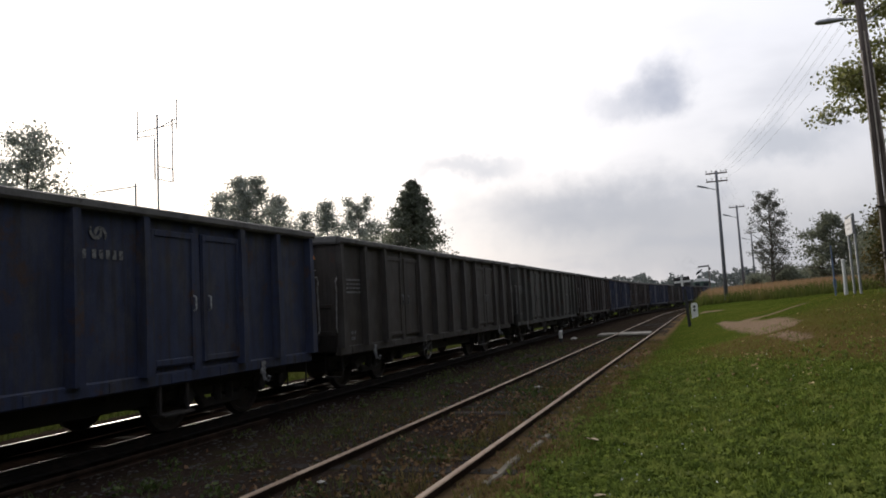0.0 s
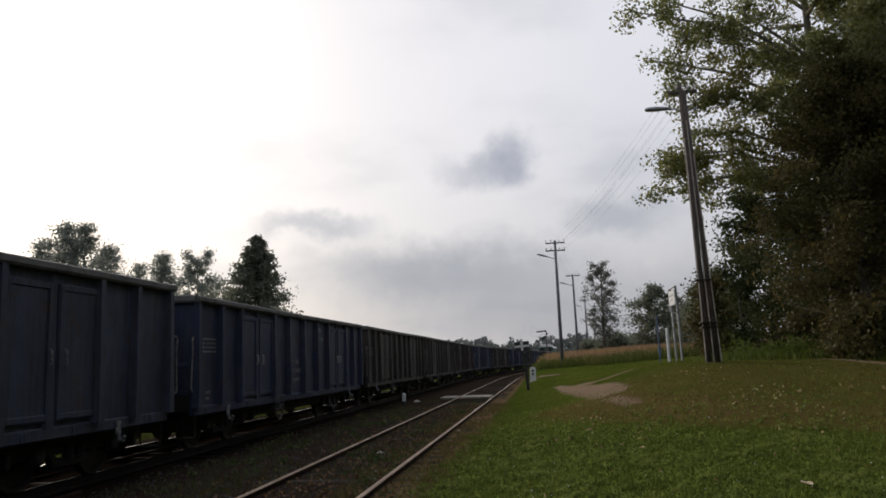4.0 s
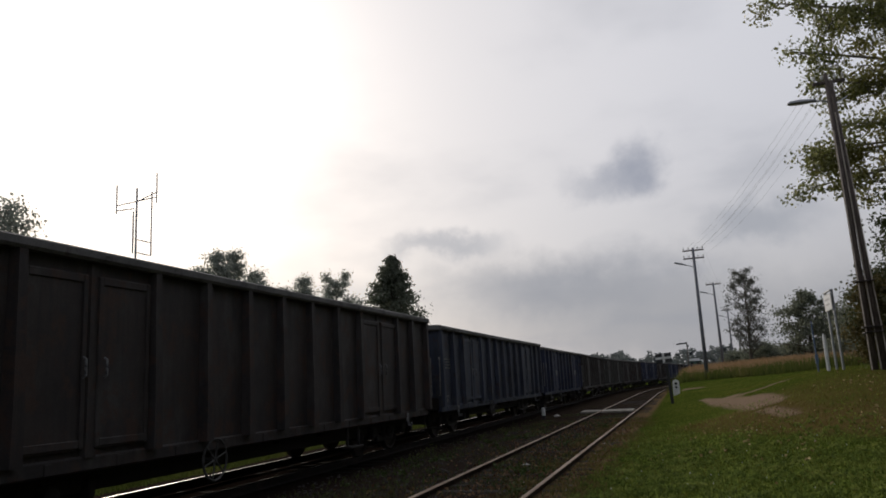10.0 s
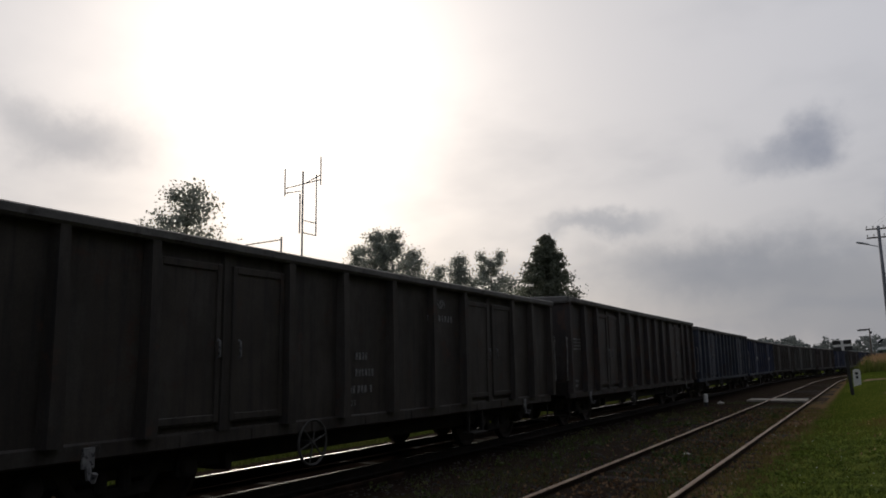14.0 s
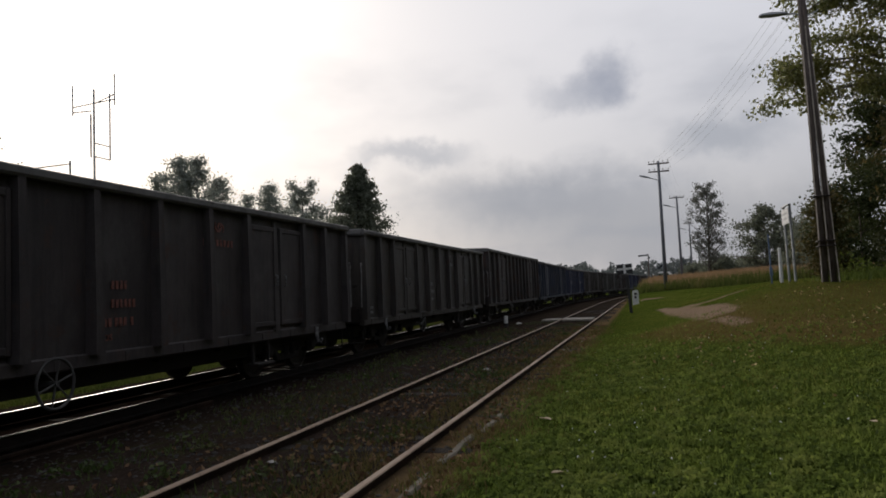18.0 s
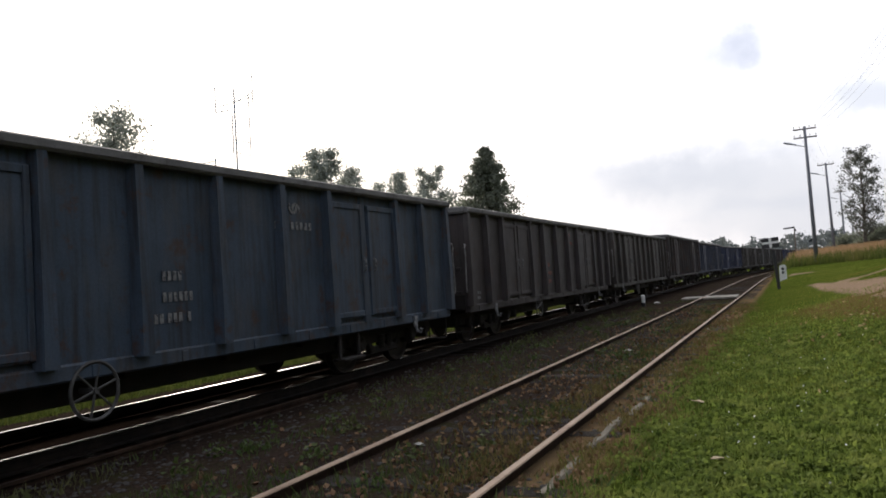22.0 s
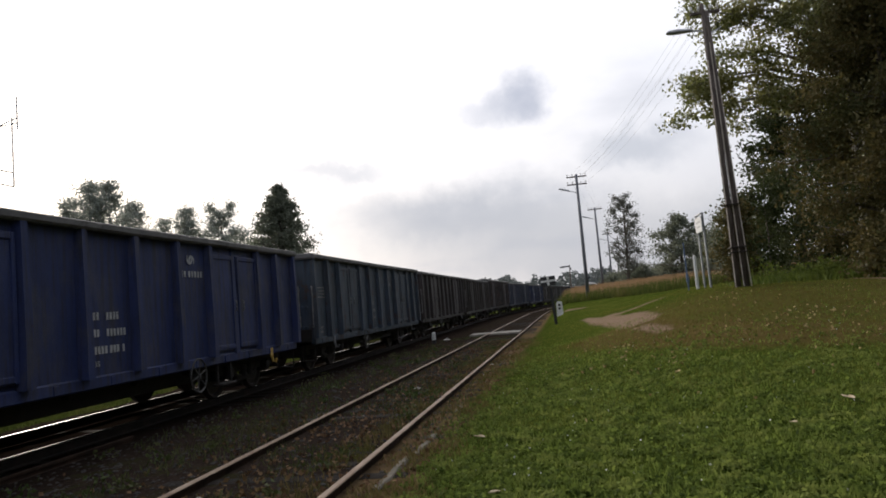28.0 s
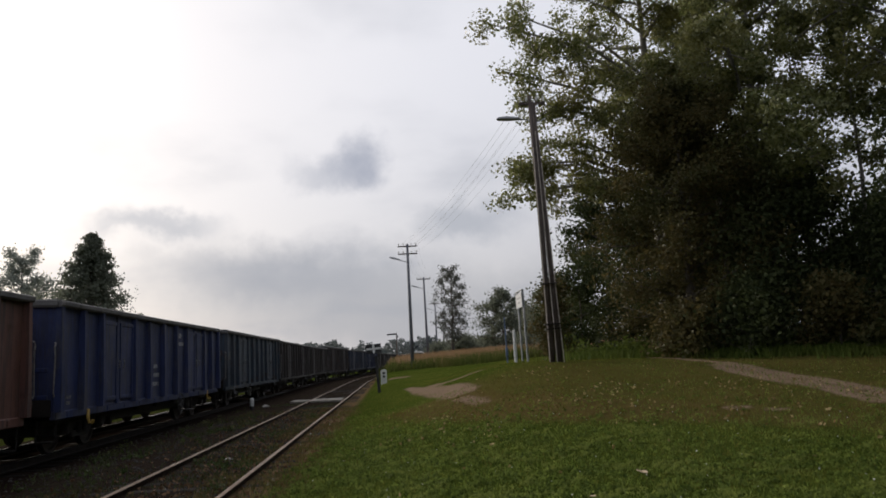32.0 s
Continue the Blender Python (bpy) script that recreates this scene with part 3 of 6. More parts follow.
    bp = N.add("ShaderNodeBump", Strength=0.7, Distance=0.05, Height=N.math("ADD", mid.outputs[0], fine.outputs[0]))
    s = N.add("ShaderNodeBsdfPrincipled", Base_Color=col, Roughness=0.95, Normal=bp)
    s.inputs["Specular IOR Level"].default_value = 0.0
    N.put(N.add("ShaderNodeOutputMaterial").inputs[0], s)
    me.materials.append(m)
    return tagged(new("ground", me), "mown green lawn beside a cinder track bed with bare earth paths", "ground", kind="structure")


build_ground()


# ---- tracks ----
RAIL_PROF = [(-0.065, -0.15), (0.065, -0.15), (0.06, -0.138), (0.012, -0.125), (0.010, -0.045), (0.031, -0.036), (0.035, -0.010),
             (0.027, 0.0), (-0.027, 0.0), (-0.035, -0.010), (-0.031, -0.036), (-0.010, -0.045), (-0.012, -0.125), (-0.06, -0.138)]
RAIL_SLOT = [0, 0, 0, 0, 0, 0, 1, 1, 1, 0, 0, 0, 0, 0]


def build_track(x, y0, y1, head, label, flank):
    tr = empty("track", pose(0, 0, 0), label, "railway track", "tracks of the station", "structure")
    for side in (-1, 1):
        g = Geo().sweep(RAIL_PROF, line_frames(x + side * 0.7525, y0, y1, 2.0, 0.0), RAIL_SLOT)
        part("rail", g, [flank, head], tr)
    return tr


near_track = build_track(NEAR_X, -6, 92, rail_top, "overgrown siding track with rusty brown rails", rail_side)
main_track = build_track(MAIN_X, -60, 420, rail_bright, "main track with polished steel rails under the train", rail_shaded)
far_track = build_track(FAR_X, -60, 80, rail_bright, "farther station track with polished rails in the grass", rail_shaded)


def build_crossing():
    c = empty("plank_crossing", pose(NEAR_X, 34.2, -0.02), "pale worn plank crossing laid over the siding rails", "level crossing")
    for i in range(5):
        part("plank", Geo().box((-0.02, -0.8 + i * 0.36, 0.0), (1.30, 0.33, 0.08), 0.012), pale_plank, c)
    for i in range(4):
        part("plank", Geo().box((-1.18, -0.7 + i * 0.36, -0.005), (0.72, 0.33, 0.08), 0.012), pale_plank, c)


build_crossing()


def build_kerb():
    """Broken concrete edging at the edge of the lawn."""
    k = empty("concrete_edging", pose(0, 0, 0), "broken old concrete edging at the edge of the lawn", "kerb", kind="structure")
    rnd = random.Random(4)
    for y0, y1 in ((5.2, 6.3), (6.6, 8.0), (8.15, 9.3), (11.0, 11.6)):
        x = -1.80 + rnd.uniform(-0.05, 0.05)
        n = 5
        g = Geo()
        fr = [((x + rnd.uniform(-0.006, 0.006), y0 + (y1 - y0) * i / n, land(x, y0) - 0.035 + rnd.uniform(-0.012, 0.006)), (1.0, 0.0)) for i in range(n + 1)]
        g.sweep([(-0.045, -0.12), (0.045, -0.12), (0.045, 0.035), (0.028, 0.055), (-0.028, 0.055), (-0.045, 0.03)], fr)
        part("kerb_stone", g, old_concrete, k)


build_kerb()


def build_spare_rail():
    """An old rail left lying on the cinders beside the main track."""
    g = Geo().sweep([(-0.055, 0.0), (0.055, 0.0), (0.05, 0.015), (0.010, 0.03), (0.010, 0.075), (0.030, 0.085), (0.028, 0.115), (-0.028, 0.115), (-0.030, 0.085), (-0.010, 0.075), (-0.010, 0.03), (-0.05, 0.015)],
                    [((-6.50 + 0.012 * math.sin(0.7 * y), y, -0.215), (1.0, 0.0)) for y in [1.5 + 0.75 * i for i in range(13)]])
    tagged(part("spare_rail", g, rail_side, None), "old rusty rail lying loose on the cinders beside the main track", "rail")


build_spare_rail()


# ---- freight wagons ----
HALF_W, SILL_Z, TOP_Z = 1.37, 0.86, 2.90
BODY, BODY_LONG, BODY_LATER = 12.95, 14.95, 13.3
BAYS = [1.10, 1.03, 1.07, 1.05, 1.15, 1.25, 1.25, 1.15, 1.05, 1.07, 1.03, 1.10]
BAYS_LONG = [1.10, 1.03, 1.07, 1.05, 1.10, 1.08, 1.05, 1.05, 1.08, 1.10, 1.05, 1.07, 1.03, 1.10]


def wall_sheet(length, z0, z1, seed, dents=0.010):
    """A thin dented steel sheet in the y-z plane, facing +x, with thickness."""
    g = Geo()
    ny, nz = max(2, int(length / 0.3)), 7
    for t in (0.0, -0.03):
        for j in range(nz + 1):
            for i in range(ny + 1):
                y, z = -length / 2 + length * i / ny, z0 + (z1 - z0) * j / nz
                d = dents * noise.noise(Vector((y * 1.3 + seed, z * 1.5, seed))) if 0 < i < ny and 0 < j < nz else 0.0
                g.v.append((t + d, y, z))
    k = (ny + 1) * (nz + 1)
    for j in range(nz):
        for i in range(ny):
            a = j * (ny + 1) + i
            g.face((a, a + 1, a + ny + 2, a + ny + 1))
            g.face((k + a, k + a + ny + 1, k + a + ny + 2, k + a + 1))
    for i in range(ny):
        g.face((i, k + i, k + i + 1, i + 1))
        a = nz * (ny + 1) + i
        g.face((a, a + 1, k + a + 1, k + a))
    for j in range(nz):
        a = j * (ny + 1)
        g.face((a, a + ny + 1, k + a + ny + 1, k + a))
        b = a + ny
        g.face((b, k + b, k + b + ny + 1, b + ny + 1))
    return g


def stanchion_geo(depth, z0, z1):
    """A pressed side post: wider and deeper at the foot."""
    g = Geo()
    for z, w, d in ((z0, 0.16, depth), (z0 + 0.5, 0.14, depth), (z1, 0.11, depth * 0.75)):
        for x, y in ((0, -w / 2 - 0.03), (d, -w / 2), (d, w / 2), (0, w / 2 + 0.03)):
            g.v.append((x, y, z))
    for r in range(2):
        for k in range(4):
            a, b = r * 4 + k, r * 4 + (k + 1) % 4
            g.face((a, b, b + 4, a + 4))
    g.face((3, 2, 1, 0))
    g.face((8, 9, 10, 11))
    return g


def door_geo(w, z0, z1):
    g = Geo()
    h = z1 - z0
    g.box((0.0, 0, (z0 + z1) / 2), (0.03, w, h), 0.005)
    for y in (-w / 2 + 0.05, w / 2 - 0.05):
        g.box((0.02, y, (z0 + z1) / 2), (0.03, 0.07, h - 0.02), 0.008)
    for z in (z0 + 0.06, z1 - 0.05):
        g.box((0.019, 0, z), (0.028, w - 0.16, 0.08), 0.008)
    return g


def wheelset_geo():
    g = Geo()
    g.tube([(-1.05, 0, 0), (1.05, 0, 0)], 0.075, 10, slot=0)
    for sx in (-1, 1):
        prof = [(-0.065, 0.30), (-0.065, 0.455), (-0.04, 0.475), (-0.03, 0.46), (0.065, 0.45), (0.065, 0.40), (0.02, 0.37), (0.01, 0.16), (0.05, 0.13), (0.05, 0.08)]
        prof = [(u * sx, r) for u, r in prof]
        g.lathe(prof, (sx * 0.745, 0, 0), "x", 28, slot=0)
    return g


def build_wagon(body, widths, doors):
    """One four-axle open wagon, centred over the rails, y along the line."""
    bays, bogie_y = len(widths), body / 2 - 2.1
    posts = [body * (sum(widths[:i]) / sum(widths) - 0.5) for i in range(bays + 1)]
    P = PAINTS[0]
    w = empty("freight_wagon", pose(0, 0, 0), "dark dusty steel open freight wagon rolling on the main track", "wagon", "wagons of the freight train")
    hb = body / 2
    for sx in (-1, 1):
        turn = pose(0, 0, 0, 0, 0, 0 if sx > 0 else 180)
        wall = part("side_wall", wall_sheet(body, SILL_Z, TOP_Z - 0.06, 3.0 + sx), P, w, at=pose(sx * HALF_W, 0, 0) @ turn)
        for i in range(bays + 1):
            mid_door = i in (doors[1], doors[3])
            g = stanchion_geo(0.05 if mid_door else 0.13, SILL_Z - 0.02, TOP_Z - 0.10)
            part("stanchion", g, P, wall, at=pose(0.002, posts[i] * 0.992, 0))
        for b in doors:
            bay, mid = posts[b + 1] - posts[b], (posts[b] + posts[b + 1]) / 2
            part("door_leaf", door_geo(bay - 0.14, SILL_Z + 0.06, TOP_Z - 0.24), P, wall, at=pose(0.03, mid, 0))
            gh = Geo().tube([(0.065, 0, 1.62), (0.10, 0, 1.64), (0.10, 0, 1.80), (0.065, 0, 1.82)], 0.014, 6)
            side = 1 if b in (doors[0], doors[2]) else -1
            part("door_handle", gh, mark_white, wall, "worn whitish door latch", at=pose(0.03, mid + side * (bay / 2 - 0.16), 0))
        g = Geo().sweep([(-0.06, -0.10), (0.10, -0.10), (0.125, -0.07), (0.125, 0.0), (0.09, 0.02), (-0.05, 0.02), (-0.07, 0.0)],
                        [((0, -hb - 0.06, 0), (1, 0)), ((0, 0, -0.015), (1, 0)), ((0, hb + 0.06, 0), (1, 0))])
        part("top_chord", g, dusty_lit_edge, w, at=pose(sx * HALF_W, 0, TOP_Z) @ turn)
        g = Geo().box((0, 0, 0), (0.12, body, 0.17), 0.02)
        for i in range(bays):
            g.box((0.055, (posts[i] + posts[i + 1]) / 2, -0.01), (0.03, 0.10, 0.12), 0.006)
        part("side_sill", g, P, w, at=pose(sx * (HALF_W - 0.03), 0, SILL_Z - 0.085))
        for y in (-hb + 1.55, hb - 1.55):
            g = Geo().box((0, 0, 0), (0.03, 0.13, 0.19), 0.006).tube([(0.0, 0, -0.05), (0.03, 0, -0.19), (0.08, 0, -0.20), (0.11, 0, -0.13)], 0.03, 6)
            part("rope_hook", g, mark_white, w, "dull whitish rope hook under the sill", at=pose(sx * (HALF_W + 0.03), y, SILL_Z - 0.14))
    for sy in (-1, 1):
        turn = pose(0, 0, 0, 0, 0, 90 if sy > 0 else -90)
        wall = part("end_wall", wall_sheet(2 * HALF_W, SILL_Z, TOP_Z - 0.05, 9.0 + sy), P, w, at=pose(0, sy * hb, 0) @ turn)
        for z in (1.12, 1.62):
            part("end_rib", Geo().box((0.004, 0, z), (0.024, 2 * HALF_W - 0.25, 0.08), 0.010), P, wall)
        for y in (-0.75, 0.75):
            part("end_post", stanchion_geo(0.10, SILL_Z - 0.05, TOP_Z - 0.10), P, wall, at=pose(0.0, y, 0))
        g = Geo().sweep([(-0.06, -0.12), (0.08, -0.12), (0.10, -0.08), (0.10, 0.0), (0.07, 0.025), (-0.05, 0.025)],
                        [((0, -HALF_W - 0.05, 0), (1, 0)), ((0, 0, 0.03), (1, 0)), ((0, HALF_W + 0.05, 0), (1, 0))])
        part("end_chord", g, dusty_lit_edge, w, at=pose(0, sy * hb, TOP_Z + 0.005) @ turn)
        for sx in (-1, 1):
            g = Geo().tube([(-0.08 * sx, 0, 2.16), (0, sy * 0.15, 2.15), (0, sy * 0.19, 2.08), (0, sy * 0.16, 1.92), (0, sy * 0.20, 1.22), (0, sy * 0.17, 1.17), (-0.08 * sx, 0, 1.16)], 0.016, 6)
            part("grab_rail", g, rail_white, w, "bent pale grab rail at the wagon corner", at=pose(sx * (HALF_W + 0.07), sy * (hb + 0.02), -0.02))
            g = Geo().tube([(0, 0, 1.15), (0, sy * 0.10, 1.16), (0, sy * 0.11, 1.25), (0, sy * 0.11, 2.24), (0.10 * sx, sy * 0.11, 2.30), (0.50 * sx, sy * 0.11, 2.33), (0.52 * sx, sy * 0.01, 2.33)], 0.013, 6)
            part("grab_rail", g, rail_white, w, "bent pale grab rail on the wagon end", at=pose(sx * (HALF_W - 0.95), sy * (hb + 0.02), -0.02))
            g = Geo().tube([(0, 0, 0.72), (0, 0, 0.30), (0.22 * -sx, 0, 0.28), (0.36 * -sx, 0, 0.28), (0.36 * -sx, 0, 0.72)], 0.018, 6).box((0.20 * -sx, 0, 0.29), (0.34, 0.14, 0.03), 0.006)
            part("corner_step", g, wagon_black, w, at=pose(sx * (HALF_W - 0.02), sy * (hb - 0.15), 0))
            g = Geo().lathe([(0, 0.11), (0.24, 0.11), (0.24, 0.075), (0.43, 0.075), (0.43, 0.225), (0.455, 0.235), (0.485, 0.20)], (0, 0, 0), "y", 20)
            part("buffer", g, wagon_black, w, at=pose(sx * 0.875, sy * (hb - 0.03), 1.02) @ pose(0, 0, 0, 0, 0, 0 if sy > 0 else 180))
        g = Geo().tube([(0, 0, 0), (0, 0.26, 0), (0, 0.36, -0.04), (0, 0.40, -0.14), (0, 0.34, -0.20)], [0.04, 0.04, 0.035, 0.03, 0.02], 8)
        g.tube([(0.10, 0.30, -0.02), (0.10, 0.36, -0.25), (0.10, 0.48, -0.30)], 0.018, 6).tube([(-0.10, 0.30, -0.02), (-0.10, 0.36, -0.25), (-0.10, 0.48, -0.30)], 0.018, 6)
        part("coupling", g, wagon_black, w, at=pose(0, sy * (hb + 0.02), 1.03) @ pose(0, 0, 0, 0, 0, 0 if sy > 0 else 180))
        g = Geo().tube([(0, 0, 0), (0, 0.12, -0.02), (0, 0.28, -0.22), (0, 0.44, -0.38), (0, 0.50, -0.40)], 0.03, 8)
        part("brake_hose", g, wagon_black, w, at=pose(0.32, sy * (hb + 0.02), 0.92) @ pose(0, 0, 0, 0, 0, 0 if sy > 0 else 180))
        part("headstock", Geo().box((0, 0, 0), (2 * HALF_W - 0.1, 0.14, 0.34), 0.02), wagon_black, w, at=pose(0, sy * (hb - 0.06), 0.92))
    part("wagon_floor", Geo().box((0, 0, 0), (2 * HALF_W - 0.08, body - 0.08, 0.06)), wagon_black, w, at=pose(0, 0, 1.06))
    g = Geo()
    for x in (-0.22, 0.22):
        g.box((x, 0, 0.86), (0.12, body - 0.2, 0.30), 0.02)
    for i in range(9):
        g.box((0, -5.0 + i * 1.25, 0.93), (2 * HALF_W - 0.2, 0.10, 0.16), 0.01)
    part("underframe", g, wagon_black, w)
    g = Geo().lathe([(-0.35, 0.10), (-0.33, 0.18), (0.33, 0.18), (0.35, 0.10)], (0.55, 1.6, 0.66), "y", 16)
    g.tube([(0.30, -3.4, 0.52), (0.30, 3.4, 0.52)], 0.022, 6).tube([(-0.30, -3.4, 0.50), (-0.30, 3.4, 0.50)], 0.022, 6)
    g.lathe([(-0.55, 0.08), (-0.5, 0.15), (0.5, 0.15), (0.55, 0.08)], (-0.6, -0.6, 0.68), "y", 16)
    part("brake_gear", g, wagon_black, w)
    for sx in (-1, 1):
        part("sole_bar", Geo().box((0, 0, 0), (0.08, body - 0.5, 0.26), 0.015), wagon_black, w, at=pose(sx * 1.0, 0, 0.555))
    for y in (-bogie_y - 1.5, -bogie_y + 1.5, bogie_y - 1.5, bogie_y + 1.5):
        g = Geo().box((0, 0, 0.46), (2.3, 0.10, 0.20), 0.02).box((0.9, 0.25, 0.58), (0.10, 0.6, 0.12), 0.02).box((-0.9, 0.25, 0.58), (0.10, 0.6, 0.12), 0.02).box((0, 0.1, 0.62), (1.7, 0.30, 0.16), 0.03)
        part("brake_beam", g, wagon_black, w, at=pose(0, y, 0))
    for y in (-1.2, 0.4, 2.0):
        g = Geo().box((0, 0, 0.66), (2.3, 0.08, 0.14), 0.015).tube([(0.9, 0, 0.64), (0.5, 0.4, 0.46), (-0.4, 0.4, 0.46)], 0.025, 6)
        part("cross_bearer", g, wagon_black, w, at=pose(0, y, 0))
    g = Geo()
    ring = [(0, 0.28 * math.cos(a), 0.28 * math.sin(a)) for a in [2 * math.pi * k / 24 for k in range(25)]]
    g.tube(ring, 0.019, 6, False)
    for k in range(3):
        a = math.pi * k / 3 + 0.3
        g.tube([(0, 0.28 * math.cos(a), 0.28 * math.sin(a)), (0, -0.28 * math.cos(a), -0.28 * math.sin(a))], 0.013, 6)
    g.tube([(-0.2, 0, 0), (0.03, 0, 0)], 0.03, 8)
    for sx, y in ((1, -1.85), (-1, 1.85)):
        part("brake_handwheel", g, wheel_grey, w, "spoked brake handwheel below the side sill", at=pose(sx * (HALF_W + 0.03), y, 0.57))
    g = Geo().box((0, -0.27, 0), (0.05, 0.05, 0.46), 0.008).box((0, 0.27, 0), (0.05, 0.05, 0.46), 0.008).box((0.0, 0, -0.22), (0.22, 0.6, 0.04), 0.008)
    for sx, y in ((1, 2.9), (-1, -2.9)):
        part("door_step", g, wagon_black, w, at=pose(sx * (HALF_W - 0.02), y, 0.54))
    for sy in (-1, 1):
        bg = part("bogie", Geo().box((0, 0, 0.60), (2.0, 0.36, 0.22), 0.03).box((0, 0, 0.74), (0.6, 0.5, 0.10), 0.02), wagon_black, w, at=pose(0, sy * bogie_y, 0))
        for sx in (-1, 1):
            g = Geo()
            for y0, z0, y1, z1 in ((-1.20, 0.52, -0.45, 0.62), (0.45, 0.62, 1.20, 0.52), (-0.55, 0.60, 0.55, 0.60), (-0.62, 0.58, -0.42, 0.32), (0.42, 0.32, 0.62, 0.58), (-0.45, 0.31, 0.45, 0.31)):
                v = Vector((0, y1 - y0, z1 - z0))
                g.box((0, (y0 + y1) / 2, (z0 + z1) / 2), (0.11, v.length + 0.06, 0.13), 0.02, Matrix.Rotation(math.atan2(v.z, v.y), 3, "X"))
            part("bogie_side_frame", g, wagon_black, bg, at=pose(sx * 1.0, 0, 0))
            for y in (-0.9, 0.9):
                g = Geo().box((0, y, 0.46), (0.22, 0.24, 0.26), 0.04).lathe([(-0.14, 0.11), (0.13, 0.11), (0.15, 0.08)], (0.0, y, 0.46), "x", 14)
                part("axle_box", g, wagon_black, bg, at=pose(sx * 1.02, 0, 0))
            for y in (-0.14, 0.14):
                part("spring", Geo().tube([(0.02, y, 0.33), (0.02, y, 0.55)], 0.075, 10), wagon_black, bg, at=pose(sx * 1.02, 0, 0))
        for y in (-0.9, 0.9):
            part("wheelset", wheelset_geo(), wheel_steel, bg, at=pose(0, y, 0.45), smooth=False)
    return w


def marking_rows(rows, h, gap):
    """Small stencilled lines as plain bars; rows is a list of lists of (start, length)."""
    g = Geo()
    for r, row in enumerate(rows):
        for a, b in row:
            g.box((0, a + b / 2, -r * (h + gap)), (0.006, b, h))
    return g


def emblem_geo():
    """A round emblem of two interlocking comma shapes."""
    g = Geo()
    for sgn in (1, -1):
        n0, k = len(g.v), 14
        for i in range(k + 1):
            q = i / k
            a = radians(-35 + 235 * q)
            mid = 0.155 - 0.085 * q
            wide = 0.075 * math.sin(math.pi * (0.08 + 0.80 * q)) ** 0.8
            for r in (mid + wide * 0.5, mid - wide * 0.5):
                for x in (0.0, 0.006):
                    g.v.append((x, sgn * (r * math.cos(a) + 0.02), 0.36 + sgn * (r * math.sin(a) - 0.02)))
        for i in range(k):
            a = n0 + i * 4
            g.face((a + 1, a + 5, a + 7, a + 3))
            g.face((a, a + 4, a + 5, a + 1))
            g.face((a + 2, a + 3, a + 7, a + 6))
    return g


def text_mesh(name, words, size, mat):
    cu = bpy.data.curves.new(name, "FONT")
    cu.body, cu.size, cu.extrude, cu.align_x = words, size, 0.003, "LEFT"
    tmp = bpy.data.objects.new(name, cu)
    me = bpy.data.meshes.new_from_object(tmp)
    bpy.data.objects.remove(tmp)
    me.materials.clear()
    me.materials.append(mat)
    return me


EMBLEM = emblem_geo().mesh("emblem", mark_white)


def letters(start, count, wide=0.075, gap=0.03):
    """A word of evenly set upright bars."""
    return [(start + i * (wide + gap), wide) for i in range(count)]


WORDBAR = marking_rows([letters(-0.45, 3, 0.06, 0.045) + letters(-0.09, 5, 0.06, 0.045)], 0.105, 0.05).mesh("emblem_bar", mark_white)
NUMBERS = marking_rows([letters(0, 2, 0.05, 0.025) + letters(0.30, 4, 0.05, 0.03), letters(0, 2, 0.05, 0.025) + letters(0.30, 6, 0.05, 0.03),
                        letters(0, 4, 0.055, 0.025) + letters(0.36, 3, 0.055, 0.025) + letters(0.66, 1, 0.05)], 0.105, 0.125).mesh("number_panel", mark_white)
TABLE = marking_rows([[(0, 0.62)], [(0, 0.10), (0.14, 0.10), (0.28, 0.10), (0.42, 0.20)], [(0, 0.10), (0.14, 0.10), (0.28, 0.10), (0.42, 0.20)], [(0, 0.62)]], 0.035, 0.045).mesh("load_table", mark_white)
CLASS_WORD = text_mesh("class_letters", "Eaos", 0.17, mark_white)
SMALL = marking_rows([[(0, 0.10), (0.14, 0.06)], [(0, 0.18)]], 0.06, 0.05).mesh("stencil_mark", mark_white)
TRI = Geo()
TRI.v = [(0, -0.09, 0), (0, 0.09, 0), (0, 0, 0.17), (0.006, -0.09, 0), (0.006, 0.09, 0), (0.006, 0, 0.17)]
for fc in ((0, 2, 1), (3, 4, 5), (0, 1, 4, 3), (1, 2, 5, 4), (2, 0, 3, 5)):
    TRI.face(fc)
TRI = TRI.mesh("warning_triangle", mark_orange)

# which wagon is painted how, counted back from the one beside the camera at the start; emblem or none
LIVERY = {-10: (0, 0), -9: (2, 0), -8: (0, 0), -7: (2, 0), -6: (0, 1), -5: (2, 0), -4: (0, 0), -3: (2, 0), -2: (8, 0), -1: (3, 0),
          0: (0, 1), 1: (1, 0), 2: (2, 0), 3: (3, 1), 4: (4, 1), 5: (5, 1), 6: (6, 1), 7: (7, 0), 8: (1, 0)}
COLOURS = ["dark blue", "faded blue-grey", "rusty black", "dusty brown", "red-brown", "teal-grey", "bright blue", "rust-red", "olive-grey"]


TALLER = {1: 1.05, 2: 1.05, 3: 1.005, 5: 1.02, 6: 1.01}


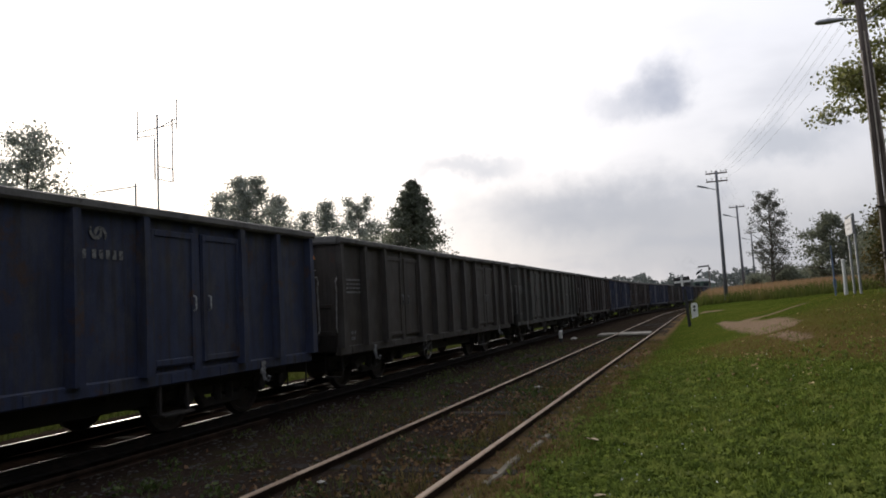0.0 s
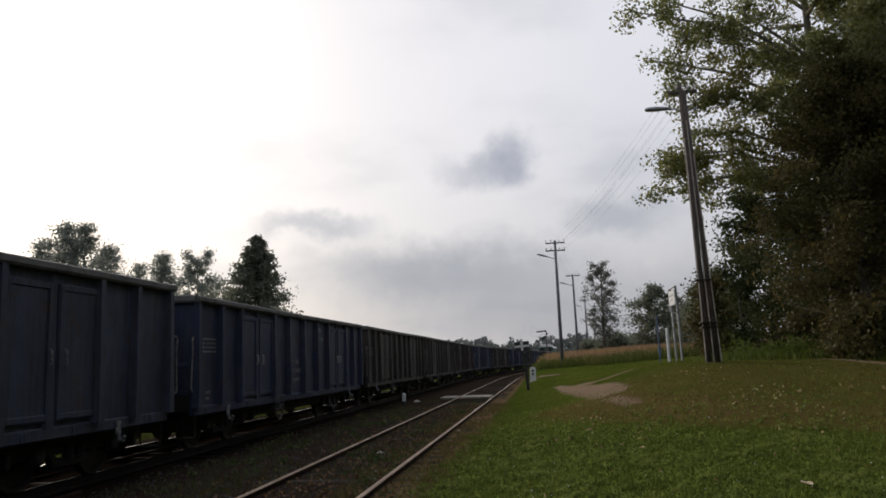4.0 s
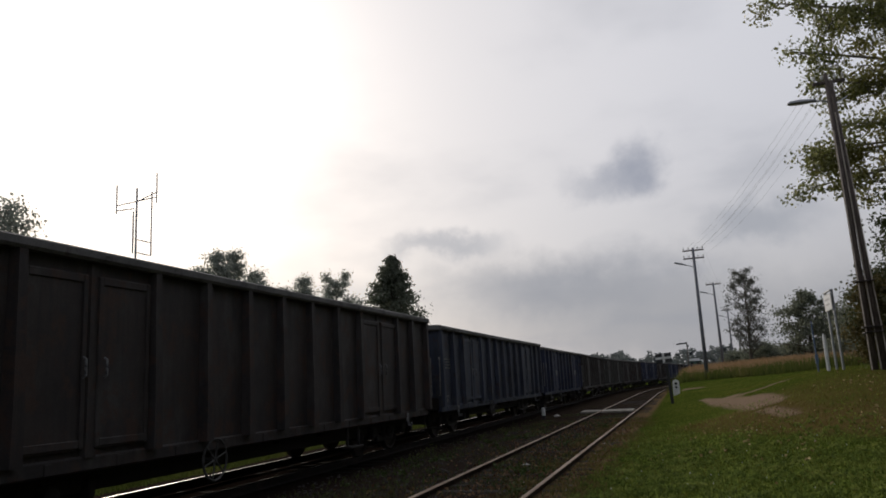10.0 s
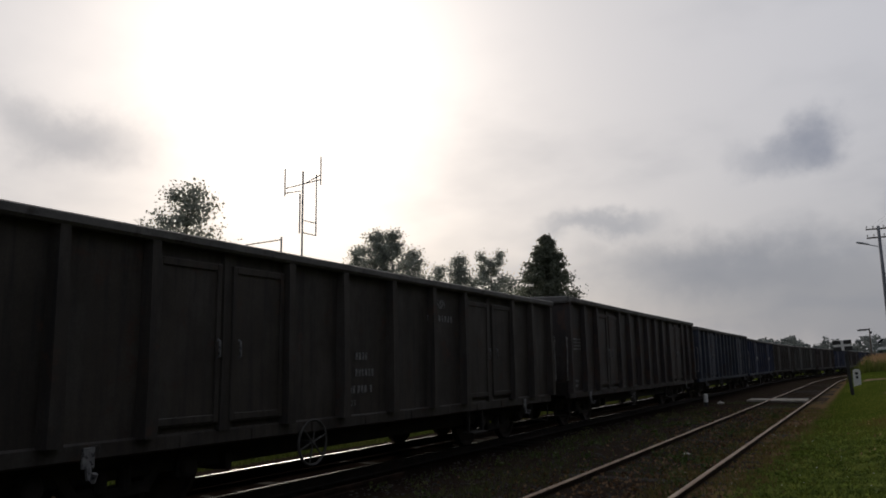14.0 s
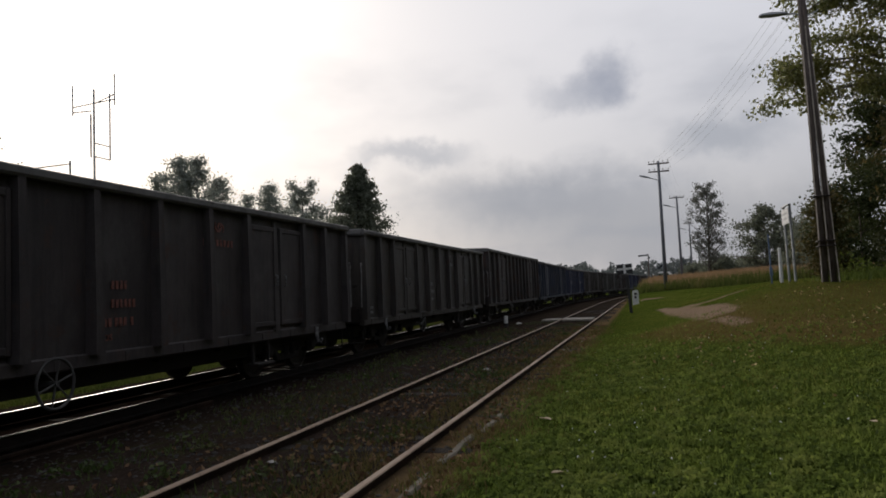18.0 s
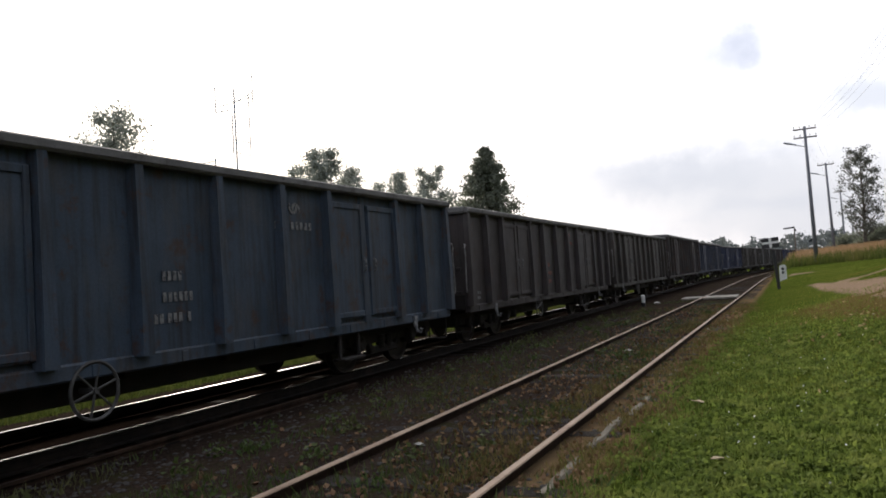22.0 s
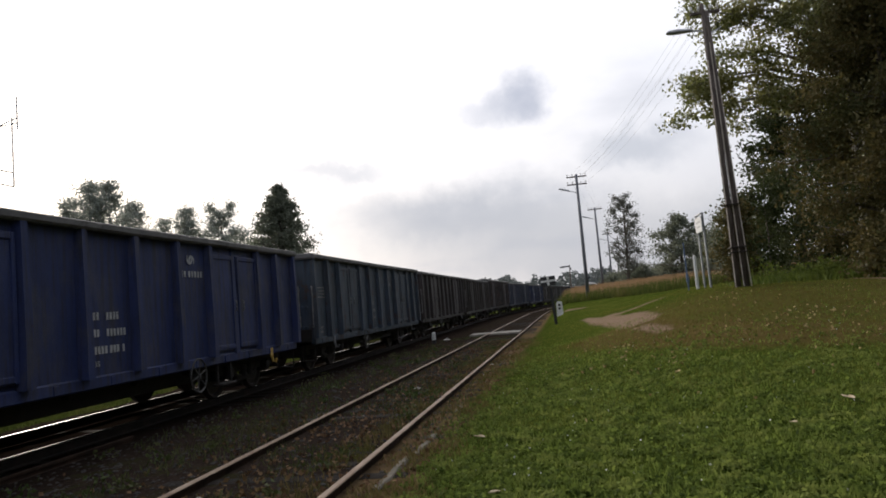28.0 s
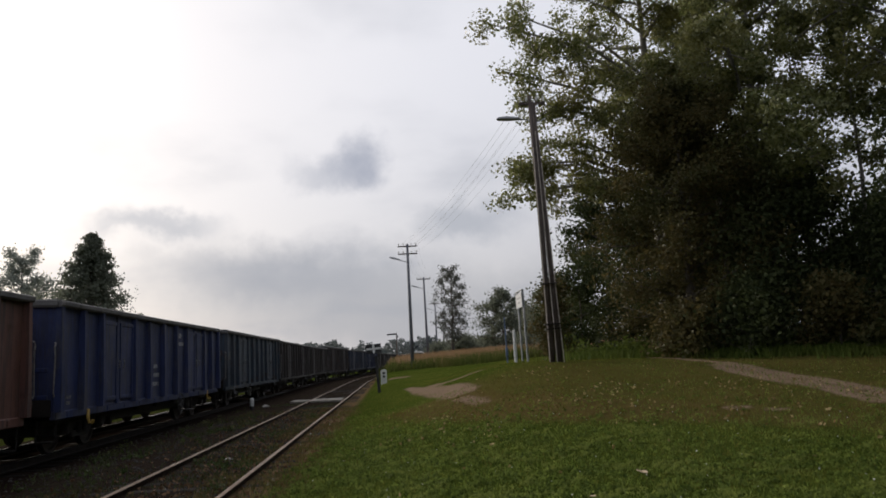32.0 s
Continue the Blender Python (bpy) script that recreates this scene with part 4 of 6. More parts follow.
def build_train():
    first, longer, later = build_wagon(BODY, BAYS, (2, 3, 8, 9)), build_wagon(BODY_LONG, BAYS_LONG, (2, 3, 10, 11)), build_wagon(BODY_LATER, BAYS, (2, 3, 8, 9))
    wagons = {}
    for n, (col, mark) in LIVERY.items():
        w = {0: first, 1: longer, 3: later}.get(n) or copy_thing(longer if n == 2 else first if n < 0 else later, pose(0, 0, 0))
        w["label"] = COLOURS[col] + " dusty steel open freight wagon rolling on the main track"
        for o in w.children_recursive:
            if o.type == "MESH" and o.data.materials[0] == PAINTS[0]:
                o.material_slots[0].link = "OBJECT"
                o.material_slots[0].material = PAINTS[col]
            if n == 0 and o.name.startswith("door_handle"):
                o.material_slots[0].link = "OBJECT"
                o.material_slots[0].material = mark_bright
            if n == 6 and o.name.startswith("rope_hook"):
                o.material_slots[0].link = "OBJECT"
                o.material_slots[0].material = mark_yellow
                o["label"] = "yellow rope hook under the sill"
            if n == 6 and o.name.startswith("brake_handwheel"):
                o.matrix_basis = pose(o.location.x, -o.location.y, o.location.z)
        if n in TALLER:
            taller = Matrix.Translation((0, 0, SILL_Z)) @ Matrix.Diagonal((1, 1, TALLER[n], 1)) @ Matrix.Translation((0, 0, -SILL_Z))
            for o in w.children:
                if o.name.split(".")[0] in ("side_wall", "end_wall", "top_chord", "end_chord"):
                    o.matrix_basis = taller @ o.matrix_basis
        wagons[n] = w
    for n, (col, mark) in LIVERY.items():
        w, x, hb = wagons[n], HALF_W + 0.012, (BODY_LONG if n in (1, 2) else BODY if n < 1 else BODY_LATER) / 2
        if mark:
            part("emblem", EMBLEM, None, w, "round emblem of two crescents", at=pose(x, 1.78 if n == 6 else 1.60, 2.32) @ Matrix.Diagonal((1, 0.72, 0.62, 1)))
            part("emblem_bar", WORDBAR, None, w, at=pose(x, 1.78 if n == 6 else 1.60, 2.30))
        part("number_panel", NUMBERS, None, w, at=pose(x, -1.00 if n == 6 else -1.20 if n > 2 else -0.90 if n == 0 else -3.95, 1.66))
        if n in (3, 4, 6):
            t = pose(x, -1.20, 0.98) @ pose(0, 0, 0, 90, 0, 90)
            part("class_letters", CLASS_WORD, None, w, at=t)
        else:
            part("load_table", TABLE, None, w, at=pose(x, -hb + 0.35, 2.12))
        part("stencil_mark", SMALL, None, w, at=pose(x, -hb + 0.5, 1.10))
        for o in w.children:
            if o.name.split(".")[0] in ("number_panel", "load_table", "stencil_mark", "emblem_bar"):
                o["kind"] = "stuff"
            if n == 6 and o.name.split(".")[0] in ("number_panel", "emblem", "emblem_bar", "class_letters"):
                o.material_slots[0].link = "OBJECT"
                o.material_slots[0].material = mark_bright
            if n == 4 and o.name.split(".")[0] in ("number_panel", "emblem", "emblem_bar", "class_letters"):
                o.material_slots[0].link = "OBJECT"
                o.material_slots[0].material = mark_red
        part("warning_triangle", TRI, None, w, at=pose(HALF_W - 0.52, -hb - 0.014, 2.52) @ pose(0, 0, 0, 0, 0, -90))
    return wagons


WAGONS = build_train()

# distance run along the main line at times in seconds, and how far behind that each gap between wagons lies
RUN = [(0.0, 12.25), (3.0, 23.45), (4.0, 27.2), (6.5, 36.5), (8.0, 42.0), (9.0, 45.75), (11.0, 53.0), (12.0, 56.55), (15.5, 68.4), (16.5, 71.8), (17.5, 75.1), (18.5, 78.4),
       (20.0, 83.1), (21.0, 86.3), (22.0, 89.4), (24.0, 95.4), (28.0, 107.25), (30.0, 113.1), (32.0, 118.5)]
PITCH = 14.04
GAPS = {n: PITCH * n for n in range(-11, 2)}
GAPS.update({2: 29.9, 3: 46.25, 4: 60.6, 5: 75.0, 6: 89.25, 7: 104.3, 8: 118.3, 9: 132.3})


def run(t):
    """Smooth distance run at t (cubic through the table)."""
    ts, us = [r[0] for r in RUN], [r[1] for r in RUN]
    sl = [(us[min(i + 1, len(us) - 1)] - us[max(i - 1, 0)]) / (ts[min(i + 1, len(ts) - 1)] - ts[max(i - 1, 0)]) for i in range(len(ts))]
    i = max(k for k in range(len(ts) - 1) if ts[k] <= t)
    h = ts[i + 1] - ts[i]
    q = (t - ts[i]) / h
    return ((1 + 2 * q) * (1 - q) ** 2 * us[i] + q * (1 - q) ** 2 * h * sl[i] + q * q * (3 - 2 * q) * us[i + 1] + q * q * (q - 1) * h * sl[i + 1])


def on_line(y, z=0.0):
    return pose(MAIN_X + bend(y), y, z, 0, 0, -math.degrees(math.atan(slope(y))))


# ---- trees ----
def leaf_cards(centres, radius, count, size, seed, flat=0.75):
    """Corner points of small pointed leaves scattered round clump centres."""
    r = np.random.RandomState(seed)
    centres = np.asarray(centres, dtype=np.float64)
    rad = np.asarray(radius, dtype=np.float64) * np.ones(len(centres))
    pick = r.randint(0, len(centres), count)
    off = r.normal(0, 1, (count, 3))
    off *= (2.2 * r.rand(count) ** 0.6 / np.linalg.norm(off, axis=1))[:, None]
    c = centres[pick] + off * rad[pick][:, None] * np.array([1, 1, flat])
    a = r.normal(0, 1, (count, 3))
    a /= np.linalg.norm(a, axis=1)[:, None]
    b = np.cross(a, r.normal(0, 1, (count, 3)))
    b /= np.linalg.norm(b, axis=1)[:, None]
    s = size * r.uniform(0.6, 1.3, count)[:, None]
    bend_ = np.cross(a, b) * s * 0.15
    return np.stack([c - a * s * 0.55, c + b * s * 0.36 + bend_, c + a * s * 0.55, c - b * s * 0.36 + bend_], axis=1)


def build_tree(name, x, y, height, radius, low, leaves, size, mat, seed, label, category="tree", shape="round", limbs=16, clump=0.75, trunk_r=0.25,
               wood=None, lean=(0.0, 0.0), extra=(), group="", z0=None):
    """A tapered trunk with limbs and a crown of many small leaves. low: height of the lowest limbs; extra: more (tip, spread) limbs."""
    rnd = random.Random(seed)
    z = land(x, y) - 0.15 if z0 is None else z0
    t = empty(name, pose(x, y, z), label, category, group)
    g = Geo()
    spine = []
    for i in range(8):
        q = i / 7
        spine.append(Vector((lean[0] * q + rnd.uniform(-0.12, 0.12) * (i > 0) * radius * 0.25, lean[1] * q + rnd.uniform(-0.12, 0.12) * (i > 0) * radius * 0.25, height * 0.96 * q)))
    g.tube(spine, [trunk_r * (1.25 if i == 0 else 1.0) * (1 - 0.93 * i / 7) for i in range(8)], 9)

    def on_spine(h):
        q = min(max(h / (height * 0.96), 0), 0.999) * 7
        i = int(q)
        return spine[i].lerp(spine[i + 1], q - i)

    def reach(q):
        if shape == "spire":
            return (1 - q) ** 0.80 * (0.90 + 0.22 * min(q / 0.3, 1.0)) + 0.01
        if shape == "pine":
            return (1 - q) ** 0.70 * (0.60 + 0.6 * min(q / 0.35, 1.0)) + 0.04
        if shape == "column":
            return 0.55 + 0.45 * math.sin(math.pi * min(q + 0.15, 1.0))
        if shape == "dome":
            return math.sqrt(max(1 - q * q, 0.0)) * 0.95 + 0.08
        return math.sin(math.pi * (0.12 + 0.80 * q)) ** 0.7

    centres, rads = [], []
    for i in range(limbs):
        q = (i + rnd.random() * 0.8) / limbs
        if shape == "spire":
            q = q ** 0.72
        h = low + (height * 0.97 - low) * q
        az = i * 2.4 + rnd.uniform(-0.5, 0.5)
        ln = radius * reach(q) * rnd.uniform(0.72, 1.12)
        rise = {"spire": 0.10, "pine": 0.18, "column": 0.85, "dome": 0.25, "round": 0.35}[shape] + rnd.uniform(-0.15, 0.2)
        a = on_spine(h - ln * max(rise, 0) * 0.6)
        tip = Vector((a.x + math.cos(az) * ln, a.y + math.sin(az) * ln, h + ln * rise * 0.4))
        mid = a.lerp(tip, 0.5) + Vector((rnd.uniform(-0.2, 0.2), rnd.uniform(-0.2, 0.2), rnd.uniform(0.0, 0.25))) * ln * 0.3
        r0 = trunk_r * 0.38 * (1 - 0.6 * q)
        g.tube([a, mid, tip], [r0, r0 * 0.6, r0 * 0.15], 5, False)
        clump_q = clump * (1.15 - 0.85 * q) if shape == "spire" else clump
        centres.append(tip)
        rads.append(clump_q)
        for k in range(4):
            b = mid.lerp(tip, rnd.uniform(-0.5, 0.9))
            e = b + Vector((rnd.uniform(-1, 1), rnd.uniform(-1, 1), rnd.uniform(-0.5, 0.8))) * ln * 0.38
            g.tube([b, b.lerp(e, 0.5) + Vector((0, 0, 0.06 * ln)), e], [r0 * 0.4, r0 * 0.25, r0 * 0.08], 4, False)
            centres += [e, b.lerp(e, 0.6)]
            rads += [clump_q * rnd.uniform(0.6, 1.0), clump_q * 0.6]
    for ex, ey, ez, h0, spread in extra:
        a, tip = on_spine(h0), Vector((ex - x, ey - y, ez - z))
        mid = a.lerp(tip, 0.55) + Vector((0, 0, 0.5))
        g.tube([a, mid, tip], [trunk_r * 0.3, trunk_r * 0.18, 0.02], 5, False)
        centres.append(tip)
        rads.append(0.34)
        for k in range(11):
            b = a.lerp(tip, rnd.uniform(0.5, 1.0))
            e = b + Vector((rnd.uniform(-1, 1), rnd.uniform(-1, 1), rnd.uniform(-0.8, 0.6))) * spread
            g.tube([b, e], [0.03, 0.008], 4, False)
            centres.append(e)
            rads.append(0.30)
    part("trunk", g, wood or bark, t, smooth=True)
    part("crown", quads("crown", leaf_cards([tuple(c) for c in centres], rads, leaves, size, seed), mat), None, t)
    return t


def polar(az, d):
    return d * math.sin(radians(az)), d * math.cos(radians(az))


WOOD = "trees of the wood beside the lawn"
# the wood on the right of the line
build_tree("poplar_tree", 11.6, 32.0, 23.0, 3.6, 8.5, 60000, 0.13, poplar_mat, 11, "tall poplar with loose green crown and open sky gaps", "tree", "round", 34, 0.42, 0.34,
           bark_pale, extra=((4.6, 28.5, 12.6, 10.0, 0.8), (5.3, 28.5, 11.4, 9.0, 0.7), (4.75, 28.6, 7.6, 7.0, 0.7), (4.7, 28.6, 8.7, 7.5, 0.75), (5.5, 28.7, 8.9, 7.6, 0.7), (5.9, 28.8, 9.8, 8.0, 0.7),
                             (4.0, 28.5, 14.6, 12.0, 0.95), (5.2, 29.0, 15.2, 12.0, 1.1), (7.0, 29.0, 14.0, 11.0, 1.1), (7.6, 29.6, 11.6, 9.0, 0.9)), group=WOOD)
build_tree("poplar_tree", 14.8, 29.0, 22.0, 5.0, 7.0, 80000, 0.14, poplar_mat, 12, "tall poplar with yellow-green leaves above darker trees", "tree", "round", 30, 0.42, 0.32, bark_pale, group=WOOD,
           extra=((11.4, 24.0, 12.5, 8.0, 1.5), (12.6, 23.5, 9.5, 6.5, 1.4), (13.4, 22.0, 7.5, 5.0, 1.3)))
build_tree("poplar_tree", 19.5, 25.0, 20.0, 5.0, 8.0, 50000, 0.15, poplar_mat, 13, "tall poplar with thin crown at the edge of the wood", "tree", "round", 30, 0.50, 0.32, bark_pale, group=WOOD)
build_tree("browning_maple", 10.7, 26.8, 10.4, 3.1, 1.4, 60000, 0.115, rust_mat, 14, "dense bushy tree with browning olive leaves", "tree", "dome", 30, 0.52, 0.22, group=WOOD)
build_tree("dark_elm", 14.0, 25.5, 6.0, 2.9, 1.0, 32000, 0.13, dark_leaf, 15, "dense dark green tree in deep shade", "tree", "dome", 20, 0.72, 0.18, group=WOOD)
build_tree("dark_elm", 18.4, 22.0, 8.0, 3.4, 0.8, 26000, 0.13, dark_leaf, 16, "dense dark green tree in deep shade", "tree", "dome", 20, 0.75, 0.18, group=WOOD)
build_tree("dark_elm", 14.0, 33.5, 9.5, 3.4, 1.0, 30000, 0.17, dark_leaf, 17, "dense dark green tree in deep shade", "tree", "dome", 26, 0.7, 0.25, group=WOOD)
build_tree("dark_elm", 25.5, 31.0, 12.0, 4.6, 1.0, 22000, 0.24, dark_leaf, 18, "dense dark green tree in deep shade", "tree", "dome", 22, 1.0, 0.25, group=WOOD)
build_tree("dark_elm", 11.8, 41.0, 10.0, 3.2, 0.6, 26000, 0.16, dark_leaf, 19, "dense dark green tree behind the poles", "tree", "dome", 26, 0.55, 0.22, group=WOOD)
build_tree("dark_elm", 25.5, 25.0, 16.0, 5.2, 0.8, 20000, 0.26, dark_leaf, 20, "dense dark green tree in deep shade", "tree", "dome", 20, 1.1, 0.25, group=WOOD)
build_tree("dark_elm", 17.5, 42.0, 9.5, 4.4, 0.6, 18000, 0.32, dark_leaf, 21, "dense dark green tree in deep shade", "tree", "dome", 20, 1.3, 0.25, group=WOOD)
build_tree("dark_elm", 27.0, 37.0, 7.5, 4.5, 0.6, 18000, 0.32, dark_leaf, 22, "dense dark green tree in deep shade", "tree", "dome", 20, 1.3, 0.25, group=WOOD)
# bare stems in the shade of the wood
for i, (bx, by, bh) in enumerate(((12.2, 27.0, 9.0), (13.0, 29.0, 11.0), (15.6, 27.4, 10.0), (17.0, 26.0, 11.0), (11.0, 29.8, 9.0))):
    yp = build_tree("young_poplar", bx, by, bh + 4, 1.6, bh * 0.6, 5000, 0.13, poplar_mat, 30 + i, "slim young poplar with an ivy-grown pale stem", "tree", "round", 12, 0.36, 0.11, bark_pale, group=WOOD)
    part("ivy", quads("ivy", leaf_cards([(0.1 * math.sin(3 * k), 0.1 * math.cos(2 * k), 0.3 + 0.22 * k) for k in range(20)], 0.13, 700, 0.10, 130 + i), poplar_mat), None, yp, "ivy leaves climbing the stem")
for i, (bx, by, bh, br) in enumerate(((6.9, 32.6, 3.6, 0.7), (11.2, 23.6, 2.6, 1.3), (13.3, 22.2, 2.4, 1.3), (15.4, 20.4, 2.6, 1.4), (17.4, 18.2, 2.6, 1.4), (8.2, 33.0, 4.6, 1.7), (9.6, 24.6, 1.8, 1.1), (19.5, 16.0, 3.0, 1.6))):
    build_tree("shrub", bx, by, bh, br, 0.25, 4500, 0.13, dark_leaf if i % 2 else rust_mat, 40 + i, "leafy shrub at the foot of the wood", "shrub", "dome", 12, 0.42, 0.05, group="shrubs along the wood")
# unseen trees added beside and behind the camera, to dim light on the train
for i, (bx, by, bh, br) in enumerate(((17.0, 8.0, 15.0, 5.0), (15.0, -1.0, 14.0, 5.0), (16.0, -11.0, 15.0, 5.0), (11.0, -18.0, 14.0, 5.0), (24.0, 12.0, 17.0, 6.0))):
    build_tree("dark_elm", bx, by, bh, br, 0.8, 9000, 0.45, dark_leaf, 90 + i, "dense dark green tree added out of view to shade the train", "tree", "dome", 18, 1.2, 0.25, group=WOOD)
# beyond the rough field
ax, ay = polar(4.4, 95)
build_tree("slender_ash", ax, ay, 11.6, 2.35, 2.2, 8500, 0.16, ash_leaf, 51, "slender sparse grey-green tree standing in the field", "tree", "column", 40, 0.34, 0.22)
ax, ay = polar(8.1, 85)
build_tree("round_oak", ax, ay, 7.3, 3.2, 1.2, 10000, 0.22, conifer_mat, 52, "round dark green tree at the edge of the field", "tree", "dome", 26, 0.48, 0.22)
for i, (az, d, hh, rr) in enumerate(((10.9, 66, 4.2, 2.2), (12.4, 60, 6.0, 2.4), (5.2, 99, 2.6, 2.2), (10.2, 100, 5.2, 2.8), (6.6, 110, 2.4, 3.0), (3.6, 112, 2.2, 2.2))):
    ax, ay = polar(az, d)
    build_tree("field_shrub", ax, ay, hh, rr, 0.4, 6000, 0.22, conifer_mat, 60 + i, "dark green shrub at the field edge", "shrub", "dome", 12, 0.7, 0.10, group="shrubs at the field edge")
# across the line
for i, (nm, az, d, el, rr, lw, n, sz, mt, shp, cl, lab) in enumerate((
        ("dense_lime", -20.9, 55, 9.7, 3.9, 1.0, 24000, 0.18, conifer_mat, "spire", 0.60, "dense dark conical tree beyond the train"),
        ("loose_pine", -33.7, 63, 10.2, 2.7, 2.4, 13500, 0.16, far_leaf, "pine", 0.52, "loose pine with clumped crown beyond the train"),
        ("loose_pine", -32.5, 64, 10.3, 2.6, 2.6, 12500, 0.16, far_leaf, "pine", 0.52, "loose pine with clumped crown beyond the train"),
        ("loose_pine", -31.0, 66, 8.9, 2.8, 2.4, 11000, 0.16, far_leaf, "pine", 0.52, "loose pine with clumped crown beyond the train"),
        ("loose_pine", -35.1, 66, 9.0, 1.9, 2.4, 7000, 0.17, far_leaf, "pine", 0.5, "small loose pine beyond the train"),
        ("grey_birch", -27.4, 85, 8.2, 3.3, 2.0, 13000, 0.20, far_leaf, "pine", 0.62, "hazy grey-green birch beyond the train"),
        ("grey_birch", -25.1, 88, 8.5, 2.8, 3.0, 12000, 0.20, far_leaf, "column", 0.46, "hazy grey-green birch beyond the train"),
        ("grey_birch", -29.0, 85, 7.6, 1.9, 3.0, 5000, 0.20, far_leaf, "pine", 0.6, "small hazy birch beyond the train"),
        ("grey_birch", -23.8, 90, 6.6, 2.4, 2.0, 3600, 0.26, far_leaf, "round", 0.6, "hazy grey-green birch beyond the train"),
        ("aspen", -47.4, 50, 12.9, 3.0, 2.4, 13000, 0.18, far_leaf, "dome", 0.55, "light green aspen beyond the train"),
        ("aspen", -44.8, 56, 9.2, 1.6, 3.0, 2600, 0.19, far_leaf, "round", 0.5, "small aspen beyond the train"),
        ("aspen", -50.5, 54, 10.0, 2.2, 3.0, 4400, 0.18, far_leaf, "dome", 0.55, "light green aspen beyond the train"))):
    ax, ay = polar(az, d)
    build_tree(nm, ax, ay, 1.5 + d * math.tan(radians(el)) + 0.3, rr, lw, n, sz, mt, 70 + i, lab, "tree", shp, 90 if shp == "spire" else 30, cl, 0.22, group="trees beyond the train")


def far_wood():
    """Wooded skyline far off: many small uneven tree crowns."""
    r = np.random.RandomState(5)
    cs, rad = [], []
    for az in np.arange(-62.0, 46.0, 0.10):
        d = 330 + 60 * r.rand()
        top = 1.5 + d * math.tan(radians(1.25 + 0.22 * math.sin(az * 0.9) + 0.20 * math.sin(az * 2.7 + 1) + 0.16 * r.randn()))
        x, y = polar(az + 0.05 * r.randn(), d)
        for k in range(6):
            cs.append((x + r.normal(0, 0.9), y + r.normal(0, 2), max(top - 0.8 - 1.3 * k, 0.8)))
            rad.append(0.6 + 0.35 * k)
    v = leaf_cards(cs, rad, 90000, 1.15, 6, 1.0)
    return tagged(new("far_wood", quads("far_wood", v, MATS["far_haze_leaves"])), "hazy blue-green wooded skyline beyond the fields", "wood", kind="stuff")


# distance haze is put into the skyline's leaf colour as a bluish grey
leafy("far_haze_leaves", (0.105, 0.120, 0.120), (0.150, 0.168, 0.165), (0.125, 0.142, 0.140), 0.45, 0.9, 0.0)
far_wood()


# ---- poles, lamps and wires ----
def pole_top_fittings(pl, z, arms, lampside=True):
    for k, (dz, half) in enumerate(arms):
        arm = part("crossarm", Geo().box((0, 0, z - dz), (2 * half, 0.09, 0.09), 0.01), pole_wood, pl)
        for sx in (-1, -0.45, 0.45, 1):
            xx = sx * (half - 0.06)
            g = Geo().tube([(xx, 0, z - dz + 0.04), (xx, 0, z - dz + 0.13)], 0.012, 6).lathe([(0, 0.03), (0.03, 0.05), (0.06, 0.035), (0.09, 0.045), (0.13, 0.02)], (xx, 0, z - dz + 0.10), "z", 10)
            part("insulator", g, ceramic, arm)


def lamp_on(pl, z, length, y=0.0, rise=0.04):
    arm = part("lamp_bracket", Geo().tube([(0, y, z - 0.12), (-0.25, y, z), (-length + 0.5, y, z + rise * (length - 0.75))], 0.028, 8), steel_grey, pl)
    g = Geo()
    fr = []
    for q, w, h in ((0.0, 0.05, 0.04), (0.12, 0.10, 0.07), (0.45, 0.14, 0.10), (0.72, 0.13, 0.08), (0.80, 0.06, 0.03)):
        fr.append((q, w, h))
    n0 = 0
    for q, w, h in fr:
        for k in range(12):
            t = 2 * math.pi * k / 12
            g.v.append((-length + 0.72 - q, y + w * math.cos(t), z + 0.02 + rise * (length - 0.97 + q) + h * math.sin(t) * (1.0 if math.sin(t) > 0 else 0.55)))
    for i in range(len(fr) - 1):
        for k in range(12):
            a, b = i * 12 + k, i * 12 + (k + 1) % 12
            g.face((a, b, b + 12, a + 12))
    g.face(tuple(range(12))[::-1])
    g.face(tuple(48 + k for k in range(12)))
    part("lamp_head", g, lamp_grey, arm, "grey teardrop lamp head")


POLES = [(5.18, 24.4, 10.15), (1.35, 57.0, 10.2), (3.55, 81.0, 10.2), (6.6, 118.0, 10.2), (10.5, 160.0, 10.2)]


